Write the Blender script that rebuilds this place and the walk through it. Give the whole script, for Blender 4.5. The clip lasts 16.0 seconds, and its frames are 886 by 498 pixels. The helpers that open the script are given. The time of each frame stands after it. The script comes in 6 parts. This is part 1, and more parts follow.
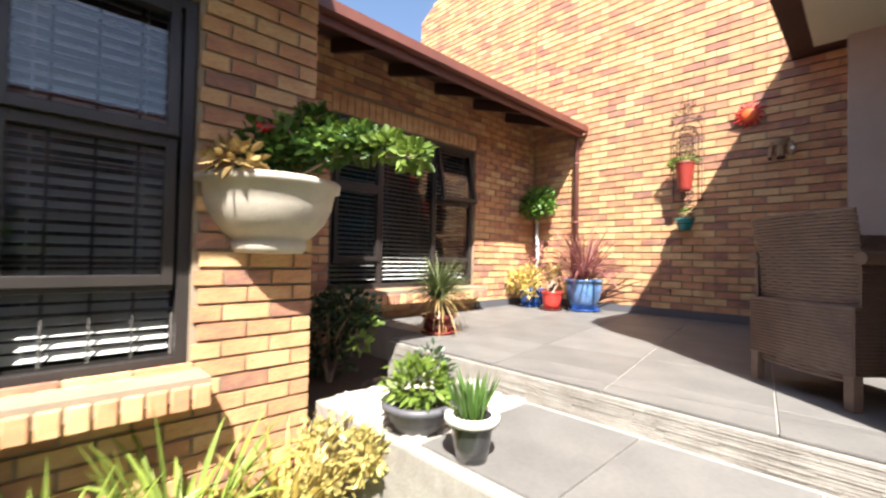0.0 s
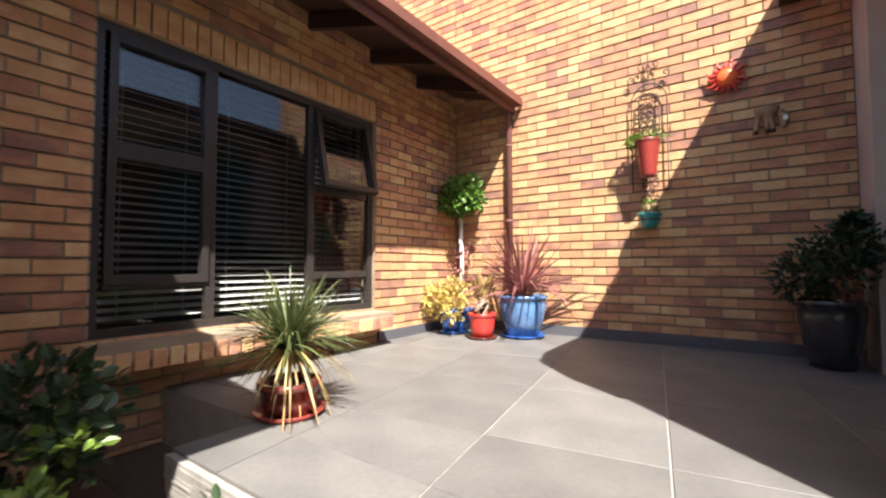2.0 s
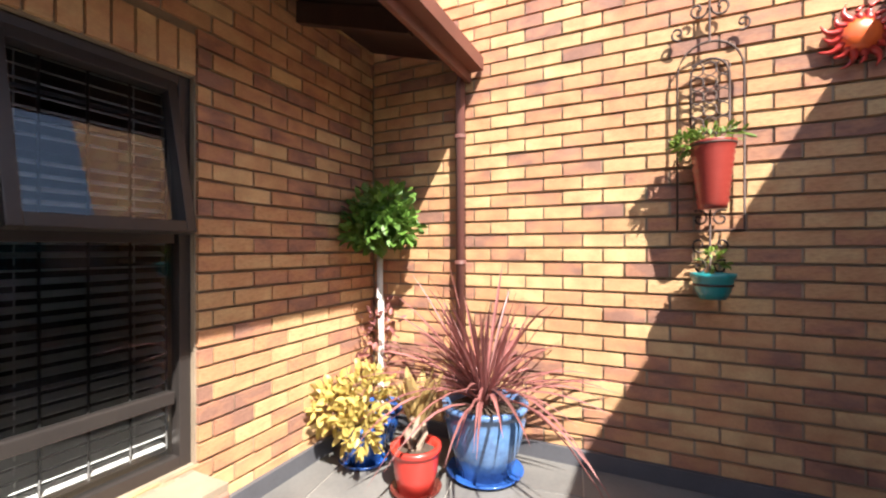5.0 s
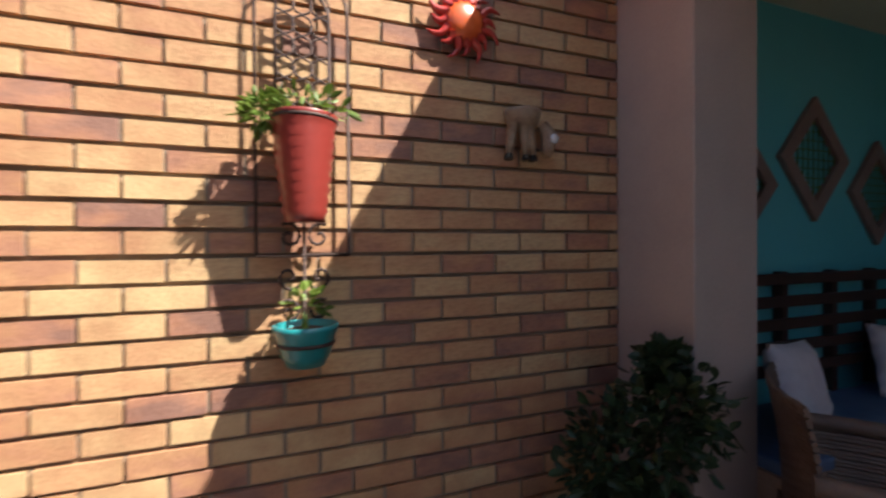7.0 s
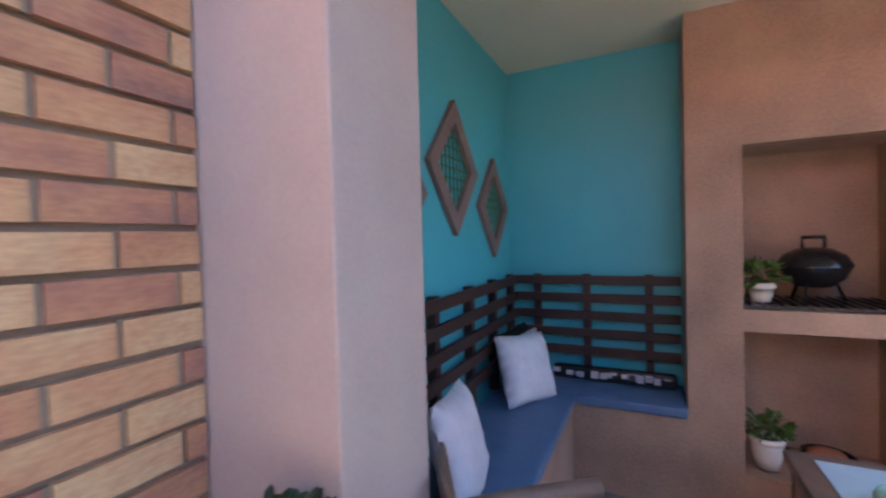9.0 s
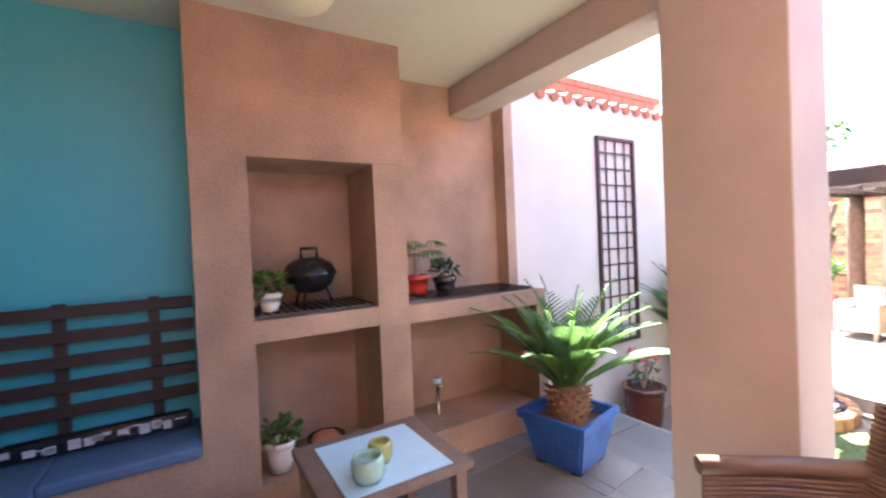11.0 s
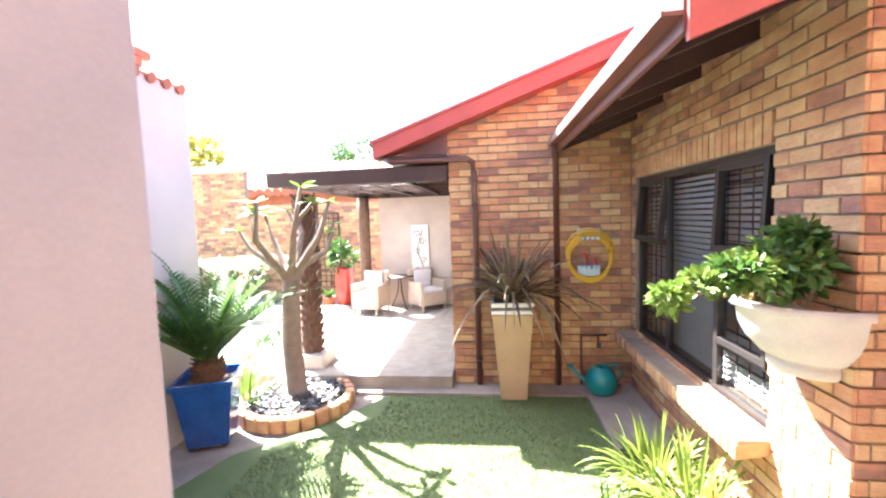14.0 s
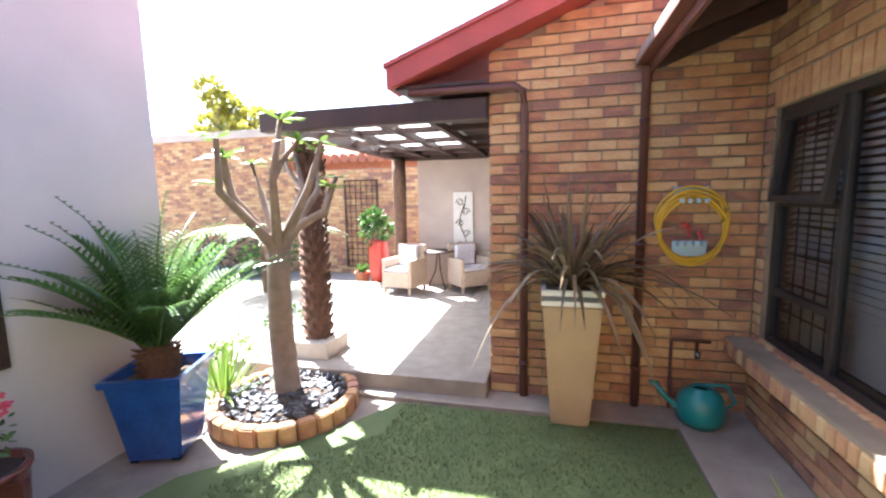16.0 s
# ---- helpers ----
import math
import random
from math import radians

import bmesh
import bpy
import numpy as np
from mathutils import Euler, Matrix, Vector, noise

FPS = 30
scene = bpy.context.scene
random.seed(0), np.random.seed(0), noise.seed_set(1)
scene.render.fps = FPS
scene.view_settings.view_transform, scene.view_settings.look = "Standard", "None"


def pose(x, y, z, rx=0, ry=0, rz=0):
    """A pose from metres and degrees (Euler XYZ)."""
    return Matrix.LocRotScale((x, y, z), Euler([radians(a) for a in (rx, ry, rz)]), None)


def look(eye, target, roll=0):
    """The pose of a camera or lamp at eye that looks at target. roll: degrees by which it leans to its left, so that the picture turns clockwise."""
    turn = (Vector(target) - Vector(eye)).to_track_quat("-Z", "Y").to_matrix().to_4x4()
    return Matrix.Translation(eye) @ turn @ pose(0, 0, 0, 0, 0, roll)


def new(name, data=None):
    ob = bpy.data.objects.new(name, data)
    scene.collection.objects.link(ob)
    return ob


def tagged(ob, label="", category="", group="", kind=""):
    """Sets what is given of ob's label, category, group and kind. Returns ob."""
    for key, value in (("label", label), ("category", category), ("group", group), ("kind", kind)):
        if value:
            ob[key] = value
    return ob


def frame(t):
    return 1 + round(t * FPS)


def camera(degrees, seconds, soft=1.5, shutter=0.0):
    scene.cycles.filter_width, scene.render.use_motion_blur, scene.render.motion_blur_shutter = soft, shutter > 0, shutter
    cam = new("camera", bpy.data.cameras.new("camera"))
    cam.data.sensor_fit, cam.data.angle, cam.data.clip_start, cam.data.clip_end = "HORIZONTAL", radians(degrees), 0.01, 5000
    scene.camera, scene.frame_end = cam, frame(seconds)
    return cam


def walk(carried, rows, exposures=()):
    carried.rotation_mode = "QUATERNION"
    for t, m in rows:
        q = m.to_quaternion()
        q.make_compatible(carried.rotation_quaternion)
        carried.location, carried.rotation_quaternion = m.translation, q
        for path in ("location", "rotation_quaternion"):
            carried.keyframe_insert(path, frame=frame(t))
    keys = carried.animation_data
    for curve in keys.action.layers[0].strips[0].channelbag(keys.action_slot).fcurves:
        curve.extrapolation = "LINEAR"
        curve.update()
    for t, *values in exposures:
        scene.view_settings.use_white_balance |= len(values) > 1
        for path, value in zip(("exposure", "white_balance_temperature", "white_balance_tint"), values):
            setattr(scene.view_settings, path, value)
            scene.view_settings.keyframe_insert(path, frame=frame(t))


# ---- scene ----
PATH = [
    (0, (0.696, -0.161, 0.692), (-0.732, 1.238, 0.738), 1.2),
    (0.5, (0.385, 0.133, 0.688), (-0.857, 1.689, 0.88), -0.4),
    (1, (0.159, 0.499, 0.69), (-1.118, 2.027, 0.869), -0.3),
    (1.5, (0.006, 0.854, 0.741), (-1.347, 2.323, 0.856), 0.8),
    (2, (-0.209, 1.213, 0.746), (-1.365, 2.843, 0.831), -0.2),
    (2.5, (-0.331, 1.49, 0.768), (-1.47, 3.133, 0.834), -0.8),
    (3, (-0.443, 1.752, 0.923), (-1.686, 3.319, 0.929), 0.4),
    (3.5, (-0.519, 2.024, 0.951), (-1.71, 3.63, 0.991), 0.5),
    (3.7, (-0.598, 2.146, 1.023), (-1.681, 3.827, 1.064), 0.1),
    (5.8, (-1.38, 3.343, 1.445), (-1.992, 5.246, 1.395), 0.6),
    (6, (-1.339, 3.465, 1.457), (-1.681, 5.434, 1.385), 0.6),
    (6.5, (-1.154, 3.79, 1.459), (-0.9, 5.773, 1.422), 0.4),
    (7, (-0.934, 4.016, 1.49), (-0.254, 5.897, 1.474), -0.4),
    (7.5, (-0.764, 4.258, 1.525), (0.365, 5.902, 1.668), 0.2),
    (8, (-0.568, 4.546, 1.612), (0.82, 5.985, 1.56), -1.8),
    (8.5, (-0.297, 4.679, 1.609), (1.307, 5.873, 1.628), -1.5),
    (9, (-0.104, 4.668, 1.598), (1.69, 5.55, 1.556), -1.5),
    (9.5, (0.097, 4.632, 1.571), (2.068, 4.969, 1.57), -1.2),
    (9.7, (0.159, 4.639, 1.557), (2.158, 4.691, 1.587), -2.1),
    (11.8, (0.196, 4.333, 1.572), (1.544, 2.857, 1.518), -1.6),
    (12, (0.175, 4.287, 1.551), (1.382, 2.693, 1.502), -2.1),
    (12.5, (0.106, 4.143, 1.529), (0.955, 2.337, 1.408), -2.5),
    (13, (0.102, 3.873, 1.536), (0.775, 1.991, 1.47), -0.8),
    (13.5, (0.083, 3.555, 1.557), (0.638, 1.635, 1.473), -0.8),
    (14, (0.075, 3.128, 1.575), (0.299, 1.147, 1.423), -2.0),
    (14.5, (-0.021, 2.748, 1.531), (0.26, 0.77, 1.425), -0.4),
    (15, (-0.048, 2.365, 1.494), (0.394, 0.425, 1.295), -0.8),
    (15.5, (0.01, 2.049, 1.456), (0.361, 0.093, 1.235), -0.5),
    (16, (0.029, 1.795, 1.328), (0.518, -0.128, 1.084), -1.1),
]
EXPOSURES = [(0, 2.0, 6300, 10), (2, 1.85, 6300, 10), (3.5, 1.85, 6300, 10), (6, 1.65, 6300, 10), (7, 1.35, 6200, 10), (7.5, 1.35, 6200, 10), (8, 2.1, 6200, 10), (8.5, 3.25, 5700, 10), (9, 3.8, 5450, 10), (9.7, 4.05, 5300, 10), (11.8, 4.3, 5900, 10), (12.5, 4.2, 5900, 10), (13, 4.05, 5900, 10), (14, 3.95, 5750, 10), (14.5, 3.85, 5700, 10), (15, 3.6, 5650, 10), (16, 3.3, 5600, 10)]
cam = camera(93.0, 16.0, soft=2.2, shutter=0.3)
walk(cam, [(t, look(eye, target, roll)) for t, eye, target, roll in PATH], EXPOSURES)

# ---- light ----
SUN = Vector((0.56, -0.51, 1.0)).normalized()
world = bpy.data.worlds.new("sky")
scene.world = world
world.use_nodes = True
wn = world.node_tree
sky = wn.nodes.new("ShaderNodeTexSky")
sky.sky_type = 'NISHITA'
sky.sun_disc = False
sky.sun_elevation = math.asin(SUN.z)
sky.sun_rotation = math.atan2(SUN.x, SUN.y)
sky.dust_density = 2.0
wn.nodes["Background"].inputs["Strength"].default_value = 0.07
wn.links.new(sky.outputs["Color"], wn.nodes["Background"].inputs["Color"])
sun = new("sun", bpy.data.lights.new("sun", 'SUN'))
sun.data.energy = 5.0
sun.data.angle = radians(0.55)
sun.data.color = (1.0, 0.93, 0.82)
sun.matrix_world = look(SUN * 20, (0, 0, 0))


# ---- materials ----
def material(name, c1, c2=None, rough=0.7, metal=0.0, scale=8.0, fine=60.0, bump=0.15, spread=0.0, coat=0.0, stretch=(1, 1, 1), through_light=0.0):
    """A surface with two colours mixed by stains and grain, and a fine relief. spread: how far pieces differ."""
    m = bpy.data.materials.new(name)
    m.use_nodes = True
    n, l = m.node_tree.nodes, m.node_tree.links
    b = n["Principled BSDF"]
    b.inputs["Roughness"].default_value, b.inputs["Metallic"].default_value = rough, metal
    b.inputs["Coat Weight"].default_value = coat
    co = n.new("ShaderNodeTexCoord")
    mp = n.new("ShaderNodeMapping")
    mp.inputs["Scale"].default_value = stretch
    l.new(co.outputs["Object"], mp.inputs["Vector"])
    big, small = n.new("ShaderNodeTexNoise"), n.new("ShaderNodeTexNoise")
    for t, s, d in ((big, scale, 4.0), (small, fine, 3.0)):
        t.inputs["Scale"].default_value, t.inputs["Detail"].default_value = s, d
        l.new(mp.outputs["Vector"], t.inputs["Vector"])
    add = n.new("ShaderNodeMath")
    add.operation = 'MULTIPLY_ADD'
    l.new(small.outputs["Fac"], add.inputs[0])
    add.inputs[1].default_value = 0.45
    l.new(big.outputs["Fac"], add.inputs[2])
    fac = n.new("ShaderNodeMapRange")
    fac.inputs["From Min"].default_value, fac.inputs["From Max"].default_value = 0.45, 0.98
    l.new(add.outputs[0], fac.inputs["Value"])
    mix = n.new("ShaderNodeMix")
    mix.data_type = 'RGBA'
    c2 = c2 or tuple(v * 0.7 for v in c1)
    mix.inputs["A"].default_value, mix.inputs["B"].default_value = (*c1, 1), (*c2, 1)
    l.new(fac.outputs["Result"], mix.inputs["Factor"])
    out = mix.outputs["Result"]
    if spread:
        info = n.new("ShaderNodeObjectInfo")
        tone = n.new("ShaderNodeAttribute")
        tone.attribute_name = "tone"
        plus = n.new("ShaderNodeMath")
        l.new(info.outputs["Random"], plus.inputs[0])
        l.new(tone.outputs["Fac"], plus.inputs[1])
        fr = n.new("ShaderNodeMath")
        fr.operation = 'FRACT'
        l.new(plus.outputs[0], fr.inputs[0])
        hsv = n.new("ShaderNodeHueSaturation")
        rng = n.new("ShaderNodeMapRange")
        rng.inputs["To Min"].default_value, rng.inputs["To Max"].default_value = 1 - spread, 1 + spread
        l.new(fr.outputs[0], rng.inputs["Value"])
        l.new(rng.outputs["Result"], hsv.inputs["Value"])
        l.new(out, hsv.inputs["Color"])
        out = hsv.outputs["Color"]
    l.new(out, b.inputs["Base Color"])
    if bump:
        bp = n.new("ShaderNodeBump")
        bp.inputs["Strength"].default_value, bp.inputs["Distance"].default_value = bump, 0.01
        l.new(add.outputs[0], bp.inputs["Height"])
        l.new(bp.outputs["Normal"], b.inputs["Normal"])
    if through_light:
        tr = n.new("ShaderNodeBsdfTranslucent")
        l.new(out, tr.inputs["Color"])
        ms = n.new("ShaderNodeMixShader")
        ms.inputs[0].default_value = through_light
        l.new(b.outputs[0], ms.inputs[1])
        l.new(tr.outputs[0], ms.inputs[2])
        l.new(ms.outputs[0], n["Material Output"].inputs["Surface"])
    return m


def brick_material(name, stops):
    m = material(name, (1, 1, 1), (0.62, 0.56, 0.55), rough=0.85, scale=7.0, fine=90.0, bump=0.35)
    n, l = m.node_tree.nodes, m.node_tree.links
    b = n["Principled BSDF"]
    old = b.inputs["Base Color"].links[0].from_socket
    info, tone = n.new("ShaderNodeObjectInfo"), n.new("ShaderNodeAttribute")
    tone.attribute_name = "tone"
    plus, fr = n.new("ShaderNodeMath"), n.new("ShaderNodeMath")
    fr.operation = 'FRACT'
    l.new(info.outputs["Random"], plus.inputs[0])
    l.new(tone.outputs["Fac"], plus.inputs[1])
    geo = n.new("ShaderNodeNewGeometry")
    flash = n.new("ShaderNodeTexNoise")
    flash.inputs["Scale"].default_value, flash.inputs["Detail"].default_value = 6.0, 3.0
    flat = n.new("ShaderNodeMapping")
    flat.inputs["Scale"].default_value = (1.0, 1.0, 2.2)
    l.new(geo.outputs["Position"], flat.inputs["Vector"])
    l.new(flat.outputs["Vector"], flash.inputs["Vector"])
    fl = n.new("ShaderNodeMath")
    fl.operation = 'MULTIPLY_ADD'
    l.new(flash.outputs["Fac"], fl.inputs[0])
    fl.inputs[1].default_value = 1.1
    fl.inputs[2].default_value = -0.55
    l.new(plus.outputs[0], fr.inputs[0])
    sm = n.new("ShaderNodeMath")
    sm.use_clamp = True
    l.new(fr.outputs[0], sm.inputs[0])
    l.new(fl.outputs[0], sm.inputs[1])
    ramp = n.new("ShaderNodeValToRGB")
    e = ramp.color_ramp.elements
    e[0].position, e[0].color = stops[0][0], (*stops[0][1], 1)
    e[1].position, e[1].color = stops[-1][0], (*stops[-1][1], 1)
    for p, c in stops[1:-1]:
        e.new(p).color = (*c, 1)
    l.new(sm.outputs[0], ramp.inputs[0])
    mul = n.new("ShaderNodeMix")
    mul.data_type, mul.blend_type = 'RGBA', 'MULTIPLY'
    mul.inputs["Factor"].default_value = 0.8
    l.new(ramp.outputs[0], mul.inputs["A"])
    l.new(old, mul.inputs["B"])
    l.new(mul.outputs["Result"], b.inputs["Base Color"])
    return m


def glass_material(name, tint, gloss):
    m = bpy.data.materials.new(name)
    m.use_nodes = True
    n, l = m.node_tree.nodes, m.node_tree.links
    n.remove(n["Principled BSDF"])
    tr, gl, mx, fr = (n.new("ShaderNode" + k) for k in ("BsdfTransparent", "BsdfGlossy", "MixShader", "Fresnel"))
    tr.inputs["Color"].default_value = (*tint, 1)
    gl.inputs["Roughness"].default_value = 0.01
    fr.inputs["IOR"].default_value = gloss
    l.new(fr.outputs[0], mx.inputs[0])
    l.new(tr.outputs[0], mx.inputs[1])
    l.new(gl.outputs[0], mx.inputs[2])
    l.new(mx.outputs[0], n["Material Output"].inputs["Surface"])
    return m


BRICK = brick_material("face_brick", [(0.0, (0.66, 0.45, 0.23)), (0.3, (0.60, 0.36, 0.18)), (0.6, (0.54, 0.285, 0.145)), (0.82, (0.45, 0.22, 0.135)), (1.0, (0.31, 0.165, 0.12))])
MORTAR = material("mortar", (0.32, 0.25, 0.18), (0.22, 0.17, 0.12), rough=0.95, scale=5, fine=120, bump=0.4)
SLATE = material("slate_tile", (0.165, 0.158, 0.15), (0.105, 0.102, 0.1), rough=0.55, scale=3.0, fine=40, bump=0.12, spread=0.12)
GROUT = material("grout", (0.33, 0.3, 0.27), (0.24, 0.22, 0.2), rough=0.9)
SKIRT = material("skirting_tile", (0.10, 0.10, 0.115), (0.07, 0.07, 0.08), rough=0.5, scale=4)
DARKWOOD = material("dark_timber", (0.05, 0.022, 0.016), (0.03, 0.014, 0.011), rough=0.6, scale=6, fine=50, stretch=(1, 1, 0.2))
FASCIA = material("brown_fascia", (0.16, 0.055, 0.04), (0.11, 0.04, 0.03), rough=0.5, scale=4)
PIPE = material("brown_pipe", (0.13, 0.05, 0.042), (0.09, 0.04, 0.035), rough=0.4, scale=5)
REDROOF = material("red_roof_paint", (0.42, 0.075, 0.06), (0.32, 0.06, 0.05), rough=0.55, scale=3)
TILE = material("roof_tile", (0.36, 0.15, 0.09), (0.26, 0.1, 0.07), rough=0.8, scale=5, spread=0.2)
FRAME = material("bronze_aluminium", (0.05, 0.042, 0.038), (0.035, 0.03, 0.03), rough=0.38, metal=0.3, scale=4, bump=0.02)
SILVER = material("weathered_aluminium", (0.45, 0.42, 0.4), (0.3, 0.28, 0.27), rough=0.4, metal=0.4)
GLASS = glass_material("window_glass", (0.7, 0.73, 0.74), 1.85)
BLIND = material("blind_slat", (0.8, 0.79, 0.77), (0.72, 0.71, 0.69), rough=0.5, scale=3, bump=0.02)
# near-black base colour carries the dimness of the unlit rooms
ROOM = material("room_dimness_colour", (0.06, 0.055, 0.05), (0.04, 0.036, 0.034), rough=0.9)
PLASTER = material("beige_plaster", (0.48, 0.395, 0.34), (0.39, 0.32, 0.285), rough=0.85, scale=2.5, fine=90, bump=0.12)
WHITEWALL = material("pale_plaster", (0.58, 0.54, 0.53), (0.49, 0.455, 0.45), rough=0.9, scale=1.8, fine=80, bump=0.12)
CEMENT = material("cement_render", (0.43, 0.285, 0.2), (0.22, 0.145, 0.105), rough=0.75, scale=2.2, fine=60, bump=0.15)
CEILING = material("ceiling_paint", (0.62, 0.58, 0.45), (0.57, 0.53, 0.42), rough=0.9, scale=2, bump=0.05)
TEAL = material("turquoise_paint", (0.10, 0.45, 0.52), (0.085, 0.40, 0.47), rough=0.55, scale=2, fine=60, bump=0.05)
CUSHION = material("blue_cover", (0.10, 0.16, 0.28), (0.075, 0.12, 0.22), rough=0.45, scale=9, bump=0.3)
WHITECLOTH = material("pale_linen", (0.66, 0.63, 0.66), (0.55, 0.52, 0.56), rough=0.9, scale=14, fine=150, bump=0.4)
LAWN = material("artificial_turf", (0.13, 0.165, 0.06), (0.09, 0.125, 0.045), rough=0.9, scale=5, fine=200, bump=0.6)
GRASS = material("turf_blade", (0.19, 0.235, 0.085), (0.125, 0.165, 0.06), rough=0.7, spread=0.3, bump=0, through_light=0.3)
PAVING = material("garden_paving", (0.36, 0.31, 0.26), (0.24, 0.2, 0.17), rough=0.9, scale=5, fine=70, bump=0.3)
STONE = material("pale_step_stone", (0.34, 0.32, 0.29), (0.22, 0.2, 0.18), rough=0.85, scale=9, fine=70, bump=0.5)
WHITEPEBBLE = material("pale_pebble", (0.6, 0.57, 0.52), (0.42, 0.39, 0.35), rough=0.8, scale=12, fine=60)
SOIL = material("potting_soil", (0.075, 0.05, 0.034), (0.04, 0.027, 0.02), rough=1.0, scale=20, fine=120, bump=0.9)
BARK = material("grey_bark", (0.30, 0.225, 0.17), (0.19, 0.14, 0.105), rough=0.9, scale=9, fine=60, bump=0.5)
PALMBARK = material("palm_bark", (0.17, 0.09, 0.055), (0.09, 0.05, 0.03), rough=0.95, scale=14, fine=60, bump=0.9)
WICKER = material("wicker_weave", (0.20, 0.135, 0.10), (0.13, 0.085, 0.066), rough=0.5, scale=10, fine=70, bump=0.3)
PALEWICKER = material("pale_wicker", (0.5, 0.39, 0.29), (0.4, 0.31, 0.23), rough=0.7, scale=20, fine=90, bump=0.3)
IRON = material("wrought_iron", (0.075, 0.045, 0.036), (0.05, 0.03, 0.026), rough=0.6, metal=0.4, scale=12)
BLACK = material("black_enamel", (0.012, 0.012, 0.013), (0.02, 0.02, 0.02), rough=0.18, scale=4, bump=0.02)
CHROME = material("steel", (0.5, 0.5, 0.5), (0.4, 0.4, 0.4), rough=0.25, metal=1.0)
GRANITE = material("dark_counter", (0.055, 0.05, 0.05), (0.09, 0.085, 0.085), rough=0.3, scale=20, fine=140)


def glaze(name, c, c2=None, rough=0.22):
    return material(name, c, c2, rough=rough, scale=5, fine=30, bump=0.06, coat=0.5)


def leaf(name, c, c2, t=0.3, spread=0.3, rough=0.45):
    return material(name, c, c2, rough=rough, scale=6, fine=40, bump=0.05, spread=spread, through_light=t)


BLUEGLAZE = glaze("blue_glaze", (0.03, 0.12, 0.42), (0.02, 0.06, 0.24))
PALEBLUE = glaze("running_blue_glaze", (0.13, 0.26, 0.5), (0.05, 0.09, 0.2))
REDGLAZE = glaze("red_glaze", (0.5, 0.035, 0.025), (0.42, 0.03, 0.02), 0.35)
RUST = glaze("rust_red_enamel", (0.30, 0.04, 0.03), (0.22, 0.03, 0.022), 0.4)
TEALPOT = glaze("teal_enamel", (0.02, 0.26, 0.27), (0.015, 0.2, 0.21), 0.4)
WHITEPOT = glaze("white_glaze", (0.72, 0.70, 0.66), (0.62, 0.6, 0.56))
BLACKPOT = glaze("black_glaze", (0.02, 0.02, 0.025), (0.03, 0.03, 0.03))
MAROON = glaze("maroon_glaze", (0.13, 0.03, 0.022), (0.09, 0.02, 0.018))
TERRA = material("terracotta", (0.42, 0.17, 0.09), (0.32, 0.12, 0.07), rough=0.85, scale=8)
TALLPOT = material("buff_planter", (0.47, 0.34, 0.21), (0.4, 0.28, 0.17), rough=0.6, scale=4, fine=50)
BOWLSTONE = material("cast_stone", (0.50, 0.45, 0.38), (0.38, 0.34, 0.29), rough=0.9, scale=6, fine=80, bump=0.3)
CLAY = material("painted_clay", (0.36, 0.25, 0.16), (0.22, 0.14, 0.09), rough=0.6, scale=18, fine=70)
ORANGE = glaze("orange_ceramic", (0.72, 0.13, 0.02), (0.62, 0.09, 0.015), 0.35)
YELLOW = material("yellow_hose", (0.70, 0.42, 0.02), (0.6, 0.36, 0.02), rough=0.4, scale=3)
PALEBLUEPLASTIC = material("pale_blue_plastic", (0.45, 0.62, 0.72), (0.4, 0.55, 0.65), rough=0.5)
GREENLEAF = leaf("green_leaf", (0.08, 0.16, 0.03), (0.05, 0.10, 0.02))
BRIGHTLEAF = leaf("bright_green_leaf", (0.13, 0.25, 0.04), (0.08, 0.16, 0.03))
LIMELEAF = leaf("lime_leaf", (0.17, 0.24, 0.035), (0.10, 0.17, 0.03))
YELLOWLEAF = leaf("yellow_leaf", (0.55, 0.43, 0.13), (0.42, 0.32, 0.09))
PALMLEAF = leaf("palm_leaf", (0.11, 0.2, 0.04), (0.065, 0.13, 0.035), 0.5, 0.25, 0.35)
YUCCALEAF = leaf("olive_yucca_leaf", (0.13, 0.155, 0.05), (0.09, 0.115, 0.045), 0.25, 0.35)
REDLEAF = leaf("red_cordyline_leaf", (0.33, 0.13, 0.12), (0.2, 0.075, 0.075), 0.2, 0.35)
BRONZELEAF = leaf("bronze_flax_leaf", (0.20, 0.135, 0.085), (0.14, 0.115, 0.06), 0.25, 0.4)
DARKLEAF = leaf("dark_leaf", (0.03, 0.06, 0.022), (0.02, 0.04, 0.016), 0.15)
BLADELEAF = leaf("strap_leaf", (0.24, 0.30, 0.05), (0.16, 0.22, 0.045), 0.35)
PALESUCCULENT = leaf("pale_succulent_leaf", (0.5, 0.4, 0.15), (0.3, 0.27, 0.08), 0.2)
DRYLEAF = leaf("dry_leaf", (0.45, 0.33, 0.13), (0.34, 0.22, 0.09), 0.2)
FLOWER = leaf("red_petal", (0.7, 0.03, 0.04), (0.55, 0.02, 0.04), 0.2, 0.1)
PINK = leaf("pink_petal", (0.7, 0.12, 0.18), (0.6, 0.08, 0.13), 0.2, 0.1)
AUTUMN = leaf("yellow_green_leaf", (0.36, 0.33, 0.04), (0.22, 0.24, 0.04), 0.3)


# ---- building blocks ----
def mesh_object(name, bm, mat, parent=None, smooth=False):
    me = bpy.data.meshes.new(name)
    bm.to_mesh(me)
    bm.free()
    for m in (mat if isinstance(mat, (list, tuple)) else [mat]):
        me.materials.append(m)
    if smooth:
        for p in me.polygons:
            p.use_smooth = True
    ob = new(name, me)
    if parent:
        ob.parent = parent
    return ob


